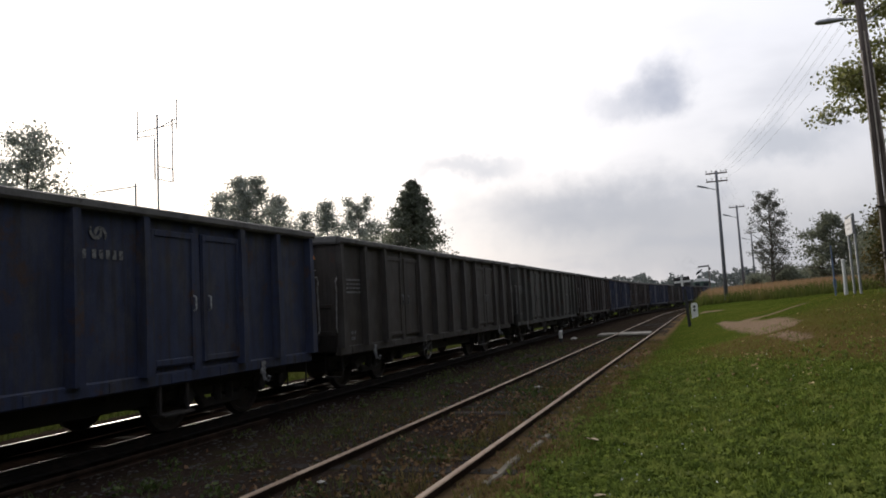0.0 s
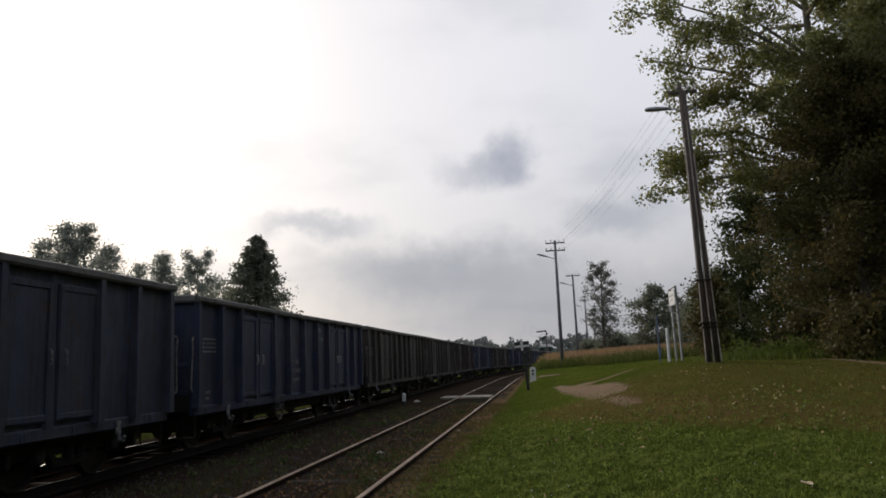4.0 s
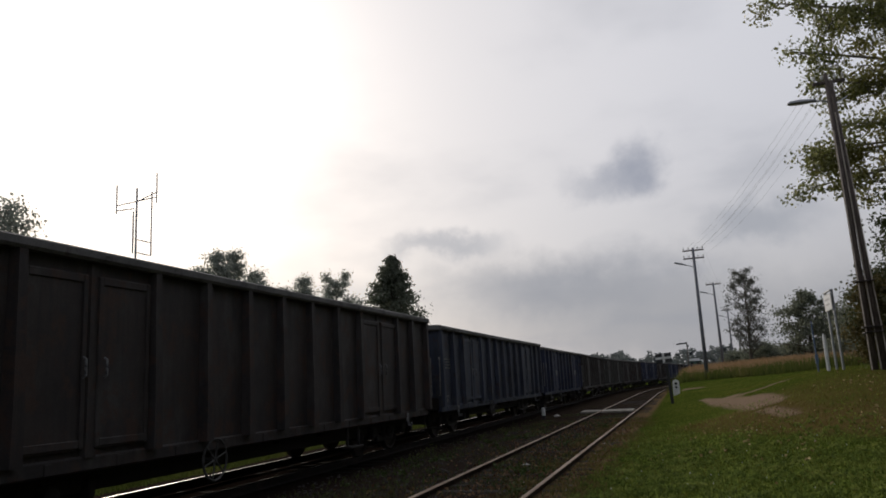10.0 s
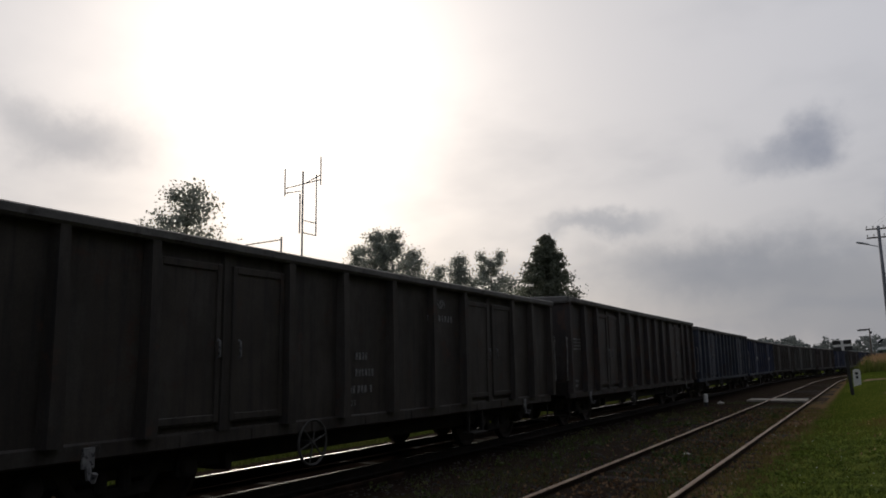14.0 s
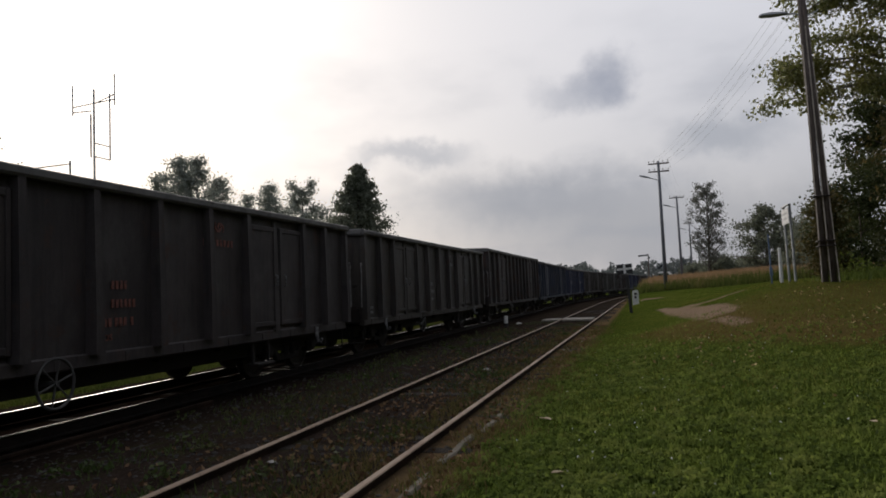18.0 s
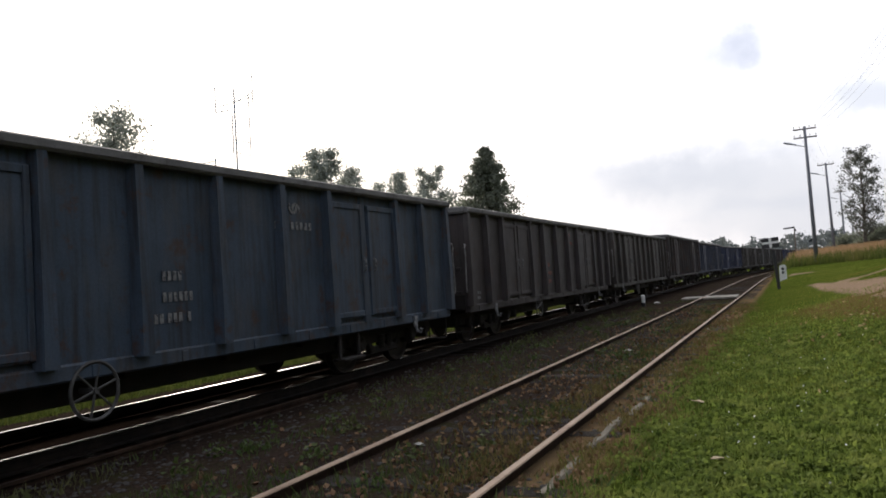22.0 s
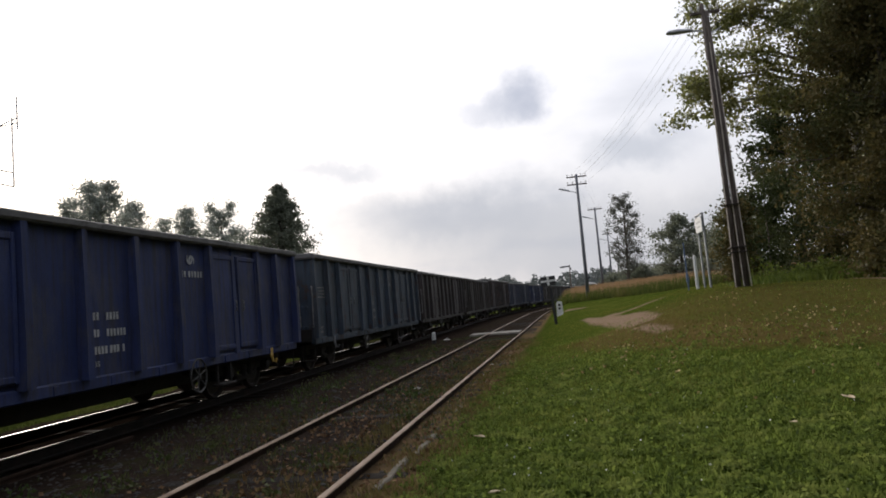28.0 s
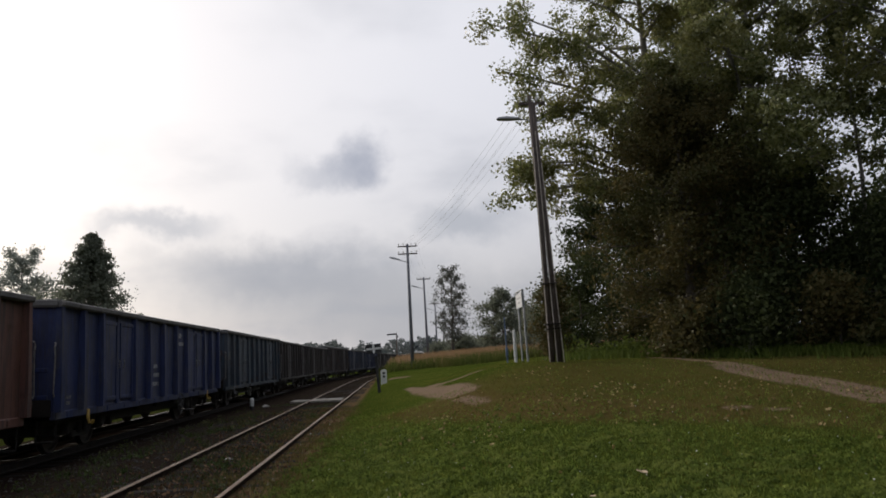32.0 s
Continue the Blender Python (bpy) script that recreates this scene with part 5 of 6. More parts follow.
def build_poles():
    for i, (x, y, top) in enumerate(POLES):
        z = land(x, y) - 0.2
        h = top - z
        if i == 0:
            pl = empty("lamp_post", pose(x, y, z, 0, -2.1, 0), "tall doubled wooden pole with pale rim-light strips and a street lamp", "street lamp")
            for sx, w in ((-1, "light"), (1, "dark")):
                g = Geo().tube([(0.12 * sx - 0.02, 0, 0), (0.085 * sx, 0, h * 0.5), (0.055 * sx - 0.01, 0, h - (0 if sx < 0 else 0.25))], [0.105, 0.085, 0.062], 12)
                part("pole_leg", g, pole_wood, pl, smooth=True)
            # thin pale strips added along the legs, imitating their sunlit rims
            for cx, cy, top_q in ((-0.225, -0.06, 0.80), (0.0, -0.11, 0.86), (0.235, -0.06, 0.74)):
                g = Geo().tube([(cx, cy, 0), (cx * 0.72, cy, h * 0.5 * top_q), (cx * 0.5, cy, h * top_q)], 0.019, 6)
                part("conduit", g, pole_rim_pale, pl, "thin pale strip standing in for rim light on the pole")
            for zz in (1.25, 1.40, 2.7):
                part("strap", Geo().box((-0.03, -0.05, zz), (0.50, 0.36, 0.035), 0.01), wheel_steel, pl)
            pole_top_fittings(pl, h, ((0.28, 0.45),))
            lamp_on(pl, h - 0.82, 1.15)
            part("side_bracket", Geo().tube([(0.05, 0, h - 0.95), (0.35, 0, h - 0.85), (0.42, 0, h - 0.80)], 0.02, 6), steel_grey, pl)
        else:
            pl = empty("lamp_post", pose(x, y, z, 0, -1.2 + 0.5 * (i % 2), 0), "tall wooden line pole with crossarms and a street lamp", "street lamp", "line poles beside the railway")
            part("pole", Geo().tube([(0, 0, 0), (0.0, 0, h * 0.5), (0, 0, h)], [0.14, 0.118, 0.088], 12), pole_grey, pl, smooth=True)
            pole_top_fittings(pl, h, ((0.18, 0.72), (0.75, 0.72)) if i == 1 else ((0.18, 0.72),))
            lamp_on(pl, h - (1.30 if i == 1 else 1.15), 1.3, 0.0, 0.28)
    for i in range(len(POLES) - 1):
        a, b = POLES[i], POLES[i + 1]
        for k, (dx, dz) in enumerate(((-0.62, -0.05), (-0.28, -0.05), (0.28, -0.05), (0.62, -0.05), (-0.5, -0.62), (0.5, -0.62))):
            if i > 0 and k > 3:
                continue
            fa = 0.62 if i == 0 else 1.0
            pts = []
            for j in range(15):
                q = j / 14
                pts.append((a[0] - 0.3 * (i == 0) + dx * fa + (b[0] + dx - a[0] + 0.3 * (i == 0) - dx * fa) * q, a[1] + (b[1] - a[1]) * q, a[2] + dz + (b[2] - a[2]) * q - 4 * 0.55 * q * (1 - q)))
            wr = part("wire", Geo().tube(pts, 0.0035, 5, False), wire_dark, None)
            tagged(wr, "thin overhead wire strung between the line poles", "wire", "wires between the poles")


build_poles()


def build_mast(x, y, z0, parts, name, label):
    m = empty(name, pose(x, y, z0), label, "antenna")
    for nm, a, b, r in parts:
        part(nm, Geo().tube([a, b], r, 6), steel_grey, m)
    return m


ax, ay = polar(-39.2, 40)
mast = build_mast(ax, ay, land(ax, ay), [
    ("mast_pole", (0, 0, 0), (0, 0, 11.9), 0.05), ("side_pole", (-0.14, 0, 8.6), (-0.14, 0, 10.7), 0.04),
    ("dipole", (-0.92, 0, 10.55), (-0.92, 0, 12.0), 0.035), ("dipole", (0.92, 0, 11.2), (0.92, 0, 12.75), 0.035), ("dipole", (0.70, 0, 8.5), (0.70, 0, 11.75), 0.035),
    ("boom", (-0.92, 0, 10.7), (-0.1, 0, 10.85), 0.028), ("boom", (-0.92, 0, 10.95), (0.92, 0, 11.5), 0.028), ("boom", (0, 0, 11.2), (0.92, 0, 11.75), 0.028),
    ("boom", (0, 0, 8.65), (0.70, 0, 8.5), 0.028), ("boom", (0, 0, 9.3), (0.70, 0, 9.15), 0.028)], "radio_mast", "thin radio mast with folded dipole antennas")
mast.matrix_basis = pose(ax, ay, land(ax, ay), 0, 0, 39.2)
ax, ay = polar(-40.7, 42)
mast = build_mast(ax, ay, land(ax, ay), [("mast_pole", (0, 0, 0), (0, 0, 8.75), 0.05), ("boom", (-1.9, 0, 8.25), (0.05, 0, 8.6), 0.03)]
                  + [("element", (-1.8 + 0.3 * k, -0.3, 8.27 + 0.054 * k), (-1.8 + 0.3 * k, 0.3, 8.27 + 0.054 * k), 0.015) for k in range(6)], "aerial_mast", "thin mast with a slanting yagi aerial")
mast.matrix_basis = pose(ax, ay, land(ax, ay), 0, 0, 40.7)


# ---- lineside signs and posts ----
def build_lineside():
    x, y = -0.78, 38.5
    z = land(x, y)
    b = empty("shunting_sign", pose(x, y, z - 0.1, 0, -4.0, 0), "black board with a white cross on a black post", "railway sign")
    part("post", Geo().box((0.02, 0, 0.95), (0.14, 0.10, 1.9), 0.015), black_paint, b)
    part("board", Geo().box((-0.06, -0.07, 2.26), (0.74, 0.04, 0.46), 0.008), black_paint, b)
    part("cross_bar", Geo().box((-0.06, -0.096, 2.26), (0.72, 0.01, 0.10)), white_paint, b)
    part("cross_bar", Geo().box((-0.06, -0.099, 2.26), (0.11, 0.01, 0.44)), white_paint, b)
    x, y = -0.64, 46.0
    k = empty("kilometre_post", pose(x, y, land(x, y) + 0.02), "white concrete kilometre post with dark figures", "marker post")
    g = Geo().sweep([(-0.18, -0.2), (0.18, -0.2), (0.18, 0.68), (0.14, 0.79), (0.0, 0.83), (-0.14, 0.79), (-0.18, 0.68)], [((0, -0.1, 0), (1, 0)), ((0, 0.1, 0), (1, 0))])
    part("post_body", g, white_paint, k)
    for zz, w in ((0.60, 0.14), (0.40, 0.12)):
        part("figure_bar", Geo().box((0, -0.104, zz), (w, 0.01, 0.13)), black_paint, k)
    x, y = -5.75, 31.8
    c = empty("clearance_post", pose(x, y, land(x, y) - 0.03), "small white and black clearance post between the tracks", "marker post")
    part("post_foot", Geo().tube([(0, 0, 0), (0, 0, 0.18)], 0.08, 12), black_paint, c)
    part("post_top", Geo().tube([(0, 0, 0.18), (0, 0, 0.46), (0, 0, 0.50)], [0.08, 0.08, 0.05], 12), white_paint, c)
    # station board and posts on the rise
    x, y = 5.05, 29.6
    z = land(x, y)
    s = empty("station_board", pose(x, y, z, 0, -1.5, 0), "white station board on two grey posts in the grass", "sign board")
    for yy in (-0.60, 0.60):
        part("post", Geo().tube([(0, yy, -0.2), (0, yy, 2.75)], 0.045, 10), steel_grey, s)
    part("panel", Geo().box((-0.06, 0, 2.35), (0.03, 1.34, 0.56), 0.006), board_grey, s)
    part("panel_rim", Geo().box((-0.05, 0, 2.72), (0.06, 1.38, 0.05), 0.008), steel_grey, s)
    for zz, w in ((2.44, 0.9), (2.27, 0.6)):
        part("lettering_bar", Geo().box((-0.077, 0, zz), (0.006, w, 0.07)), lamp_grey, s)
    x, y = 4.72, 29.8
    w = empty("white_post", pose(x, y, land(x, y) - 0.1, 0, -1.0, 0), "plain white marker post in the grass", "marker post")
    part("shaft", Geo().tube([(0, 0, 0), (0, 0, 1.33), (0, 0, 1.36)], [0.065, 0.06, 0.03], 12), white_paint, w)
    x, y = 4.42, 30.0
    w = empty("blue_post", pose(x, y, land(x, y) - 0.1, 0, -1.5, 0), "slim dark blue metal post in the grass", "marker post")
    part("shaft", Geo().tube([(0, 0, 0), (0, 0, 1.9)], 0.03, 8), blue_paint, w)
    part("box", Geo().box((0, -0.02, 0.55), (0.10, 0.08, 0.32), 0.01), blue_paint, w)
    # semaphore by the bend
    x, y = 0.45, 122.0
    z = land(x, y) - 0.2
    m = empty("semaphore_signal", pose(x, y, z), "old semaphore signal with its arm level", "railway signal")
    part("signal_post", Geo().tube([(0, 0, 0), (0, 0, 5.95 - z)], [0.11, 0.07], 10), pole_wood, m)
    part("signal_arm", Geo().box((-0.75, -0.09, 5.72 - z), (1.5, 0.04, 0.22), 0.01, Matrix.Rotation(radians(-4), 3, "Y")), black_paint, m)
    part("lamp_case", Geo().box((0.12, -0.08, 5.35 - z), (0.26, 0.22, 0.34), 0.03), black_paint, m)
    part("ladder", Geo().tube([(0.25, 0.2, 0), (0.12, 0.1, 5.0 - z)], 0.02, 6), steel_grey, m)


build_lineside()


# ---- diesel locomotive at the head of the train ----
def build_loco():
    green = paint("loco_green", (0.035, 0.07, 0.05), (0.05, 0.09, 0.065), amount=0.72)
    pale = surf("loco_pale_roof", (0.68, 0.68, 0.66), (0.80, 0.80, 0.78), 2.0, 0.6, 0.0, 0.15, 40.0)
    glass = surf("dark_cab_glass", (0.02, 0.025, 0.03), (0.03, 0.035, 0.04), 2.0, 0.1, 0.0, 0.0, 40.0)
    w = empty("diesel_locomotive", pose(0, 0, 0), "green diesel locomotive with pale roof pulling the train", "locomotive")
    part("frame", Geo().box((0, 0, 1.15), (2.7, 16.6, 0.35), 0.03), wagon_black, w)
    part("hood", Geo().box((0, 1.4, 2.52), (2.6, 11.8, 2.44), 0.12), green, w)
    roof = [(-1.42, 0.0), (1.42, 0.0), (1.30, 0.30), (0.80, 0.52), (0.0, 0.60), (-0.80, 0.52), (-1.30, 0.30)]
    part("hood_roof", Geo().sweep(roof, [((0, -4.5, 3.72), (1, 0)), ((0, 7.2, 3.72), (1, 0))]), pale, w, "pale grey arched roof")
    cab = part("cab", Geo().box((0, -6.0, 2.63), (2.85, 3.0, 2.76), 0.06), green, w)
    part("cab_roof", Geo().sweep(roof, [((0, -7.7, 3.98), (1, 0)), ((0, -4.4, 3.98), (1, 0))]), pale, w, "pale grey arched roof")
    for x in (-0.75, 0.75):
        part("cab_window", Geo().box((x, -7.515, 3.35), (0.85, 0.03, 0.62), 0.01), glass, cab)
    for sx in (-1, 1):
        part("cab_window", Geo().box((sx * 1.43, -6.0, 3.35), (0.03, 1.2, 0.62), 0.01), glass, cab)
    for y in (-1.5, 1.2, 3.9):
        part("roof_fan", Geo().tube([(0, y, 4.28), (0, y, 4.42)], 0.55, 18), wagon_black, w)
    part("exhaust_stack", Geo().tube([(0, 5.6, 4.24), (0, 5.6, 4.6)], 0.16, 12), wagon_black, w)
    for sy in (-1, 1):
        bg = part("bogie", Geo().box((0, 0, 0.70), (2.2, 4.2, 0.35), 0.05), wagon_black, w, at=pose(0, sy * 5.0, 0))
        for y in (-1.6, 0.0, 1.6):
            part("wheelset", wheelset_geo(), wheel_steel, bg, at=pose(0, y, 0.45))
        for sx in (-1, 1):
            part("buffer", Geo().lathe([(0, 0.11), (0.3, 0.11), (0.3, 0.08), (0.5, 0.08), (0.5, 0.23), (0.55, 0.2)], (0, 0, 0), "y", 16), wagon_black, w,
                 at=pose(sx * 0.875, sy * 8.3, 1.05) @ pose(0, 0, 0, 0, 0, 0 if sy > 0 else 180))
            part("tail_lamp", Geo().lathe([(0, 0.10), (0.06, 0.11), (0.08, 0.08)], (0, 0, 0), "y", 14), pale, w, at=pose(sx * 1.0, sy * 8.30, 1.55) @ pose(0, 0, 0, 0, 0, 0 if sy > 0 else 180))
    return w


LOCO = build_loco()


def build_smoke():
    """Thin bluish exhaust over the locomotive, in a few soft puffs."""
    m = bpy.data.materials.new("thin_exhaust")
    m.use_nodes = True
    N = Nodes(m.node_tree)
    co = N.add("ShaderNodeTexCoord").outputs["Object"]
    n = N.noise(co, 0.9, 4.0)
    edge = N.math("SUBTRACT", 1.0, N.step(N.vec("LENGTH", co), 0.3, 1.9))
    fac = N.math("MULTIPLY", N.math("MULTIPLY", N.step(n.outputs[0], 0.35, 0.7), edge), 0.10)
    d = N.add("ShaderNodeBsdfDiffuse", Color=rgb(0.62, 0.70, 0.80))
    t = N.add("ShaderNodeBsdfTransparent")
    N.put(N.add("ShaderNodeOutputMaterial").inputs[0], N.add("ShaderNodeMixShader", i0=fac, i1=t.outputs[0], i2=d.outputs[0]))
    out = []
    rnd = random.Random(8)
    sm = empty("exhaust_smoke", pose(0, 0, 0), "thin bluish exhaust smoke drifting over the locomotive", "smoke")
    for k in range(7):
        bmx = bmesh.new()
        bmesh.ops.create_icosphere(bmx, subdivisions=3, radius=1.0)
        for v in bmx.verts:
            v.co *= 1.0 + 0.45 * noise.noise(v.co * 1.4 + Vector((k * 5, 0, 0))) + 0.5
        me = bpy.data.meshes.new("puff")
        bmx.to_mesh(me)
        bmx.free()
        me.materials.append(m)
        me.polygons.foreach_set("use_smooth", [True] * len(me.polygons))
        part("puff", me, None, sm, at=pose(rnd.uniform(-1, 1) - 0.5 * k, 5.0 - 1.6 * k, 4.8 + 0.55 * k + rnd.uniform(-0.2, 0.4)))
    return sm


SMOKE = build_smoke()


# ---- plants and litter on the ground ----
def blades(name, pts, height, width, mat, seed, lean=0.5, tufts=0.0):
    """Single pointed blades standing at the given points."""
    r = np.random.RandomState(seed)
    p = np.asarray(pts)
    n = len(p)
    h = height * r.uniform(0.55, 1.25, n)
    if tufts:
        h *= 1.0 + tufts * np.array([noise.noise(Vector((q[0] * 4.5, q[1] * 4.5, 2.0))) for q in p])
    a = r.uniform(0, 2 * math.pi, n)
    side = np.stack([np.cos(a), np.sin(a), np.zeros(n)], 1) * (width * r.uniform(0.7, 1.3, n))[:, None]
    b = r.uniform(0, 2 * math.pi, n)
    tip = p + np.stack([np.cos(b) * h * lean * r.rand(n), np.sin(b) * h * lean * r.rand(n), h], 1)
    return quads(name, np.stack([p - side, p + side, tip], 1), mat, 3)


def build_plants():
    r = np.random.RandomState(21)
    # lawn: short blades, densest close to the camera
    n = 330000
    d = 0.4 + 23.0 * r.rand(n) ** 1.45
    az = np.radians(r.uniform(-32, 152, n))
    x, y = d * np.sin(az), d * np.cos(az)
    keep = (x > -1.55 + 0.22 * r.randn(n)) & (r.rand(n) > 0.35 * (y > 13))
    wave = np.array([noise.noise(Vector((a * 0.5, b * 0.3, 4.0))) for a, b in zip(x, y)])
    worn = np.array([worn_share(a, b) for a, b in zip(x, y)])
    gone = r.rand(n) < worn * np.clip(0.85 + 1.5 * wave, 0.08, 1.0)
    pts = [(a, b, land(a, b) - 0.005) for a, b in zip(x[keep & gone], y[keep & gone])]
    tagged(new("worn_grass", blades("worn_grass", pts, 0.045, 0.0065, worn_mat, 11, 1.0)), "thin brownish worn grass under the trees", "grass", kind="stuff")
    keep &= ~gone
    pts = [(a, b, land(a, b) - 0.005) for a, b in zip(x[keep], y[keep])]
    tagged(new("lawn_grass", blades("lawn_grass", pts, 0.058, 0.0075, grass_mat, 1, 0.9, 1.6)), "short mown green grass of the lawn", "grass", kind="stuff")
    n = 100000
    d = 9.0 + 43.0 * r.rand(n) ** 0.9
    az = np.radians(r.uniform(-6, 60, n))
    x, y = d * np.sin(az), d * np.cos(az)
    s = x - NEAR_X - np.array([bend(b) for b in y])
    bare = np.array([min(strip_distance(a, b, PATH_A), strip_distance(a, b, PATH_A2), strip_distance(a, b, PATH_A3), strip_distance(a, b, PATH_C), strip_distance(a, b, PATH_D), strip_distance(a, b, PATH_B) * 0.8) for a, b in zip(x, y)])
    keep = (s > 1.7 + 0.25 * r.randn(n)) & (bare > 0.36 + 0.16 * r.randn(n))
    wave = np.array([noise.noise(Vector((a * 0.5, b * 0.3, 4.0))) for a, b in zip(x, y)])
    worn = np.array([worn_share(a, b) for a, b in zip(x, y)])
    gone = r.rand(n) < worn * np.clip(0.85 + 1.5 * wave, 0.08, 1.0)
    for nm, sel, mt, lab in (("worn_grass", keep & gone, worn_mat, "thin brownish worn grass on the rise"), ("lawn_grass", keep & ~gone, far_lawn, "short green grass farther along the lawn")):
        pts = [(a, b, land(a, b) - 0.005) for a, b in zip(x[sel], y[sel])]
        tagged(new(nm, blades(nm, pts, 0.048, 0.009, mt, 13, 1.1)), lab, "grass", kind="stuff")
    # clover-like low leaves give the lawn its mottled grain
    n = 130000
    d = 0.4 + 19.0 * r.rand(n) ** 1.4
    az = np.radians(r.uniform(-32, 152, n))
    x, y = d * np.sin(az), d * np.cos(az)
    keep = (x > -1.4 + 0.25 * r.randn(n)) & (r.rand(n) > 0.85 * np.clip((y + 1.45 * x - 16.0) / 6.0, 0, 1))
    cs = np.array([(a, b, land(a, b) + 0.02) for a, b in zip(x[keep], y[keep])])
    v = leaf_cards(cs, 0.02, len(cs), 0.05, 4, 0.4)
    tagged(new("clover", quads("clover", v, grass_mat)), "low clover leaves in the lawn", "clover", kind="stuff")
    # small rounded clumps of clover stand a little higher than the rest
    n = 16000
    d = 1.0 + 16.0 * r.rand(n) ** 1.1
    az = np.radians(r.uniform(-32, 80, n))
    x, y = d * np.sin(az), d * np.cos(az)
    patch = np.array([noise.noise(Vector((a * 0.9, b * 0.9, 31.0))) for a, b in zip(x, y)])
    keep = (x > -1.6) & (patch > -0.12) & (r.rand(n) > 0.9 * np.clip((y + 1.45 * x - 15.0) / 6.0, 0, 1))
    cs = np.array([(a, b, land(a, b) + 0.030) for a, b in zip(x[keep], y[keep])])
    v = leaf_cards(cs, 0.018 + 0.026 * r.rand(len(cs)), 13 * len(cs), 0.040, 44, 0.5)
    tagged(new("clover_clumps", quads("clover_clumps", v, grass_mat)), "rounded clumps of clover in the lawn", "clover", kind="stuff")
    # weeds in the track bed
    n = 18000
    x, y = r.uniform(-6.3, -1.4, n), 3.5 + 30 * r.rand(n) ** 1.6
    patch = np.array([noise.noise(Vector((a * 0.8, b * 0.5, 7.0))) for a, b in zip(x, y)])
    onrail = (np.abs(np.abs(x - NEAR_X) - 0.7525) < 0.09)
    keep = (patch > 0.05 + 0.12 * r.randn(n)) & ~onrail
    pts = [(a, b, land(a, b) - 0.01) for a, b in zip(x[keep], y[keep])]
    tagged(new("track_weeds", blades("track_weeds", pts, 0.10, 0.008, weed_mat, 2, 0.9)), "thin weeds and grass growing in the track bed", "weeds", kind="stuff")
    n = 20000
    x, y = NEAR_X + np.where(r.rand(n) < 0.35, r.normal(0.42, 0.16, n), r.normal(1.25, 0.24, n)), 3.5 + 26 * r.rand(n) ** 1.5
    patch = np.array([noise.noise(Vector((a * 0.9, b * 0.9, 17.0))) for a, b in zip(x, y)])
    keep = (patch > -0.05 + 0.15 * r.randn(n)) & (np.abs(np.abs(x - NEAR_X) - 0.7525) > 0.09)
    pts = [(a, b, land(a, b) - 0.01) for a, b in zip(x[keep], y[keep])]
    tagged(new("rail_side_grass", blades("rail_side_grass", pts, 0.08, 0.009, dry_green, 12, 1.0)), "sparse yellowing grass beside the siding rail", "grass", kind="stuff")
    n = 260
    d = 4.0 + 14.0 * r.rand(n) ** 1.2
    az = np.radians(r.uniform(-22, 40, n))
    cs = np.array([(a, b, land(a, b) + 0.055) for a, b in zip(d * np.sin(az), d * np.cos(az)) if a > -1.4])
    tagged(new("clover_flowers", quads("clover_flowers", leaf_cards(np.repeat(cs, 3, 0), 0.004, 3 * len(cs), 0.017, 14, 0.6), white_paint)), "tiny white clover flowers in the lawn", "flowers", kind="stuff")
    # dead leaves and twigs blown against the rails
    n = 7000
    x, y = NEAR_X + r.normal(0.35, 1.0, n), 3.5 + 26 * r.rand(n) ** 1.3
    keep = (np.abs(np.abs(x - NEAR_X) - 0.7525) > 0.07) & (x < -1.5)
    cs = np.array([(a, b, land(a, b) + 0.02) for a, b in zip(x[keep], y[keep])])
    tagged(new("track_litter", quads("track_litter", leaf_cards(cs, 0.01, len(cs), 0.055, 19, 0.4), brown_litter)), "dead brown leaves lying in the track bed", "fallen leaves", kind="stuff")
    # leafy weed tufts between the tracks
    n = 80
    tx, ty = r.uniform(-6.2, -2.2, n), 4.0 + 22 * r.rand(n) ** 1.4
    ok = np.abs(np.abs(tx - NEAR_X) - 0.7525) > 0.16
    cs = np.array([(a, b, land(a, b) + 0.05) for a, b in zip(tx[ok], ty[ok])])
    v = leaf_cards(cs, 0.055 + 0.05 * r.rand(len(cs)), 34 * len(cs), 0.05, 24, 0.6)
    tagged(new("weed_tufts", quads("weed_tufts", v, weed_mat)), "small leafy weed tufts in the cinders between the tracks", "weeds", kind="stuff")
    # strip of grass across the main line, seen under the wagons
    n = 26000
    x, y = -9.75 - 2.0 * r.rand(n) ** 0.8, 4 + 40 * r.rand(n) ** 1.3
    pts = [(a, b, land(a, b) - 0.01) for a, b in zip(x, y)]
    tagged(new("lineside_grass", blades("lineside_grass", pts, 0.14, 0.012, tall_green, 3, 0.8, 1.2)), "uncut grass between the far tracks", "grass", kind="stuff")
    # rough field: tall dry grass behind a green fringe
    n = 60000
    x, y = r.uniform(-1.5, 26, n), r.uniform(41, 86, n)
    s = x - NEAR_X - np.array([bend(b) for b in y])
    edge = 55.0 - 1.0 * np.clip(x, 0, 13) + 1.0 * np.sin(x * 0.8)
    keep = (s > 2.0 + 0.3 * r.randn(n)) & (y > edge)
    dry = keep & (y > edge + 6 + 1.5 * r.randn(n)) & (s > 2.8 + 0.4 * r.randn(n))
    grn = keep & ~dry
    for nm, sel, hh, mt, lab in (("dry_grass", dry, 0.80, dry_mat, "tall dry golden grass of the rough field"), ("green_fringe", grn, 0.68, tall_green, "tall green grass fringing the field")):
        pts = [(a, b, land(a, b) - 0.02) for a, b in zip(x[sel], y[sel])]
        tagged(new(nm, blades(nm, pts, hh, 0.030, mt, 4, 0.35)), lab, "grass", kind="stuff")
    # verge at the foot of the wood
    n = 24000
    q = r.rand(n)
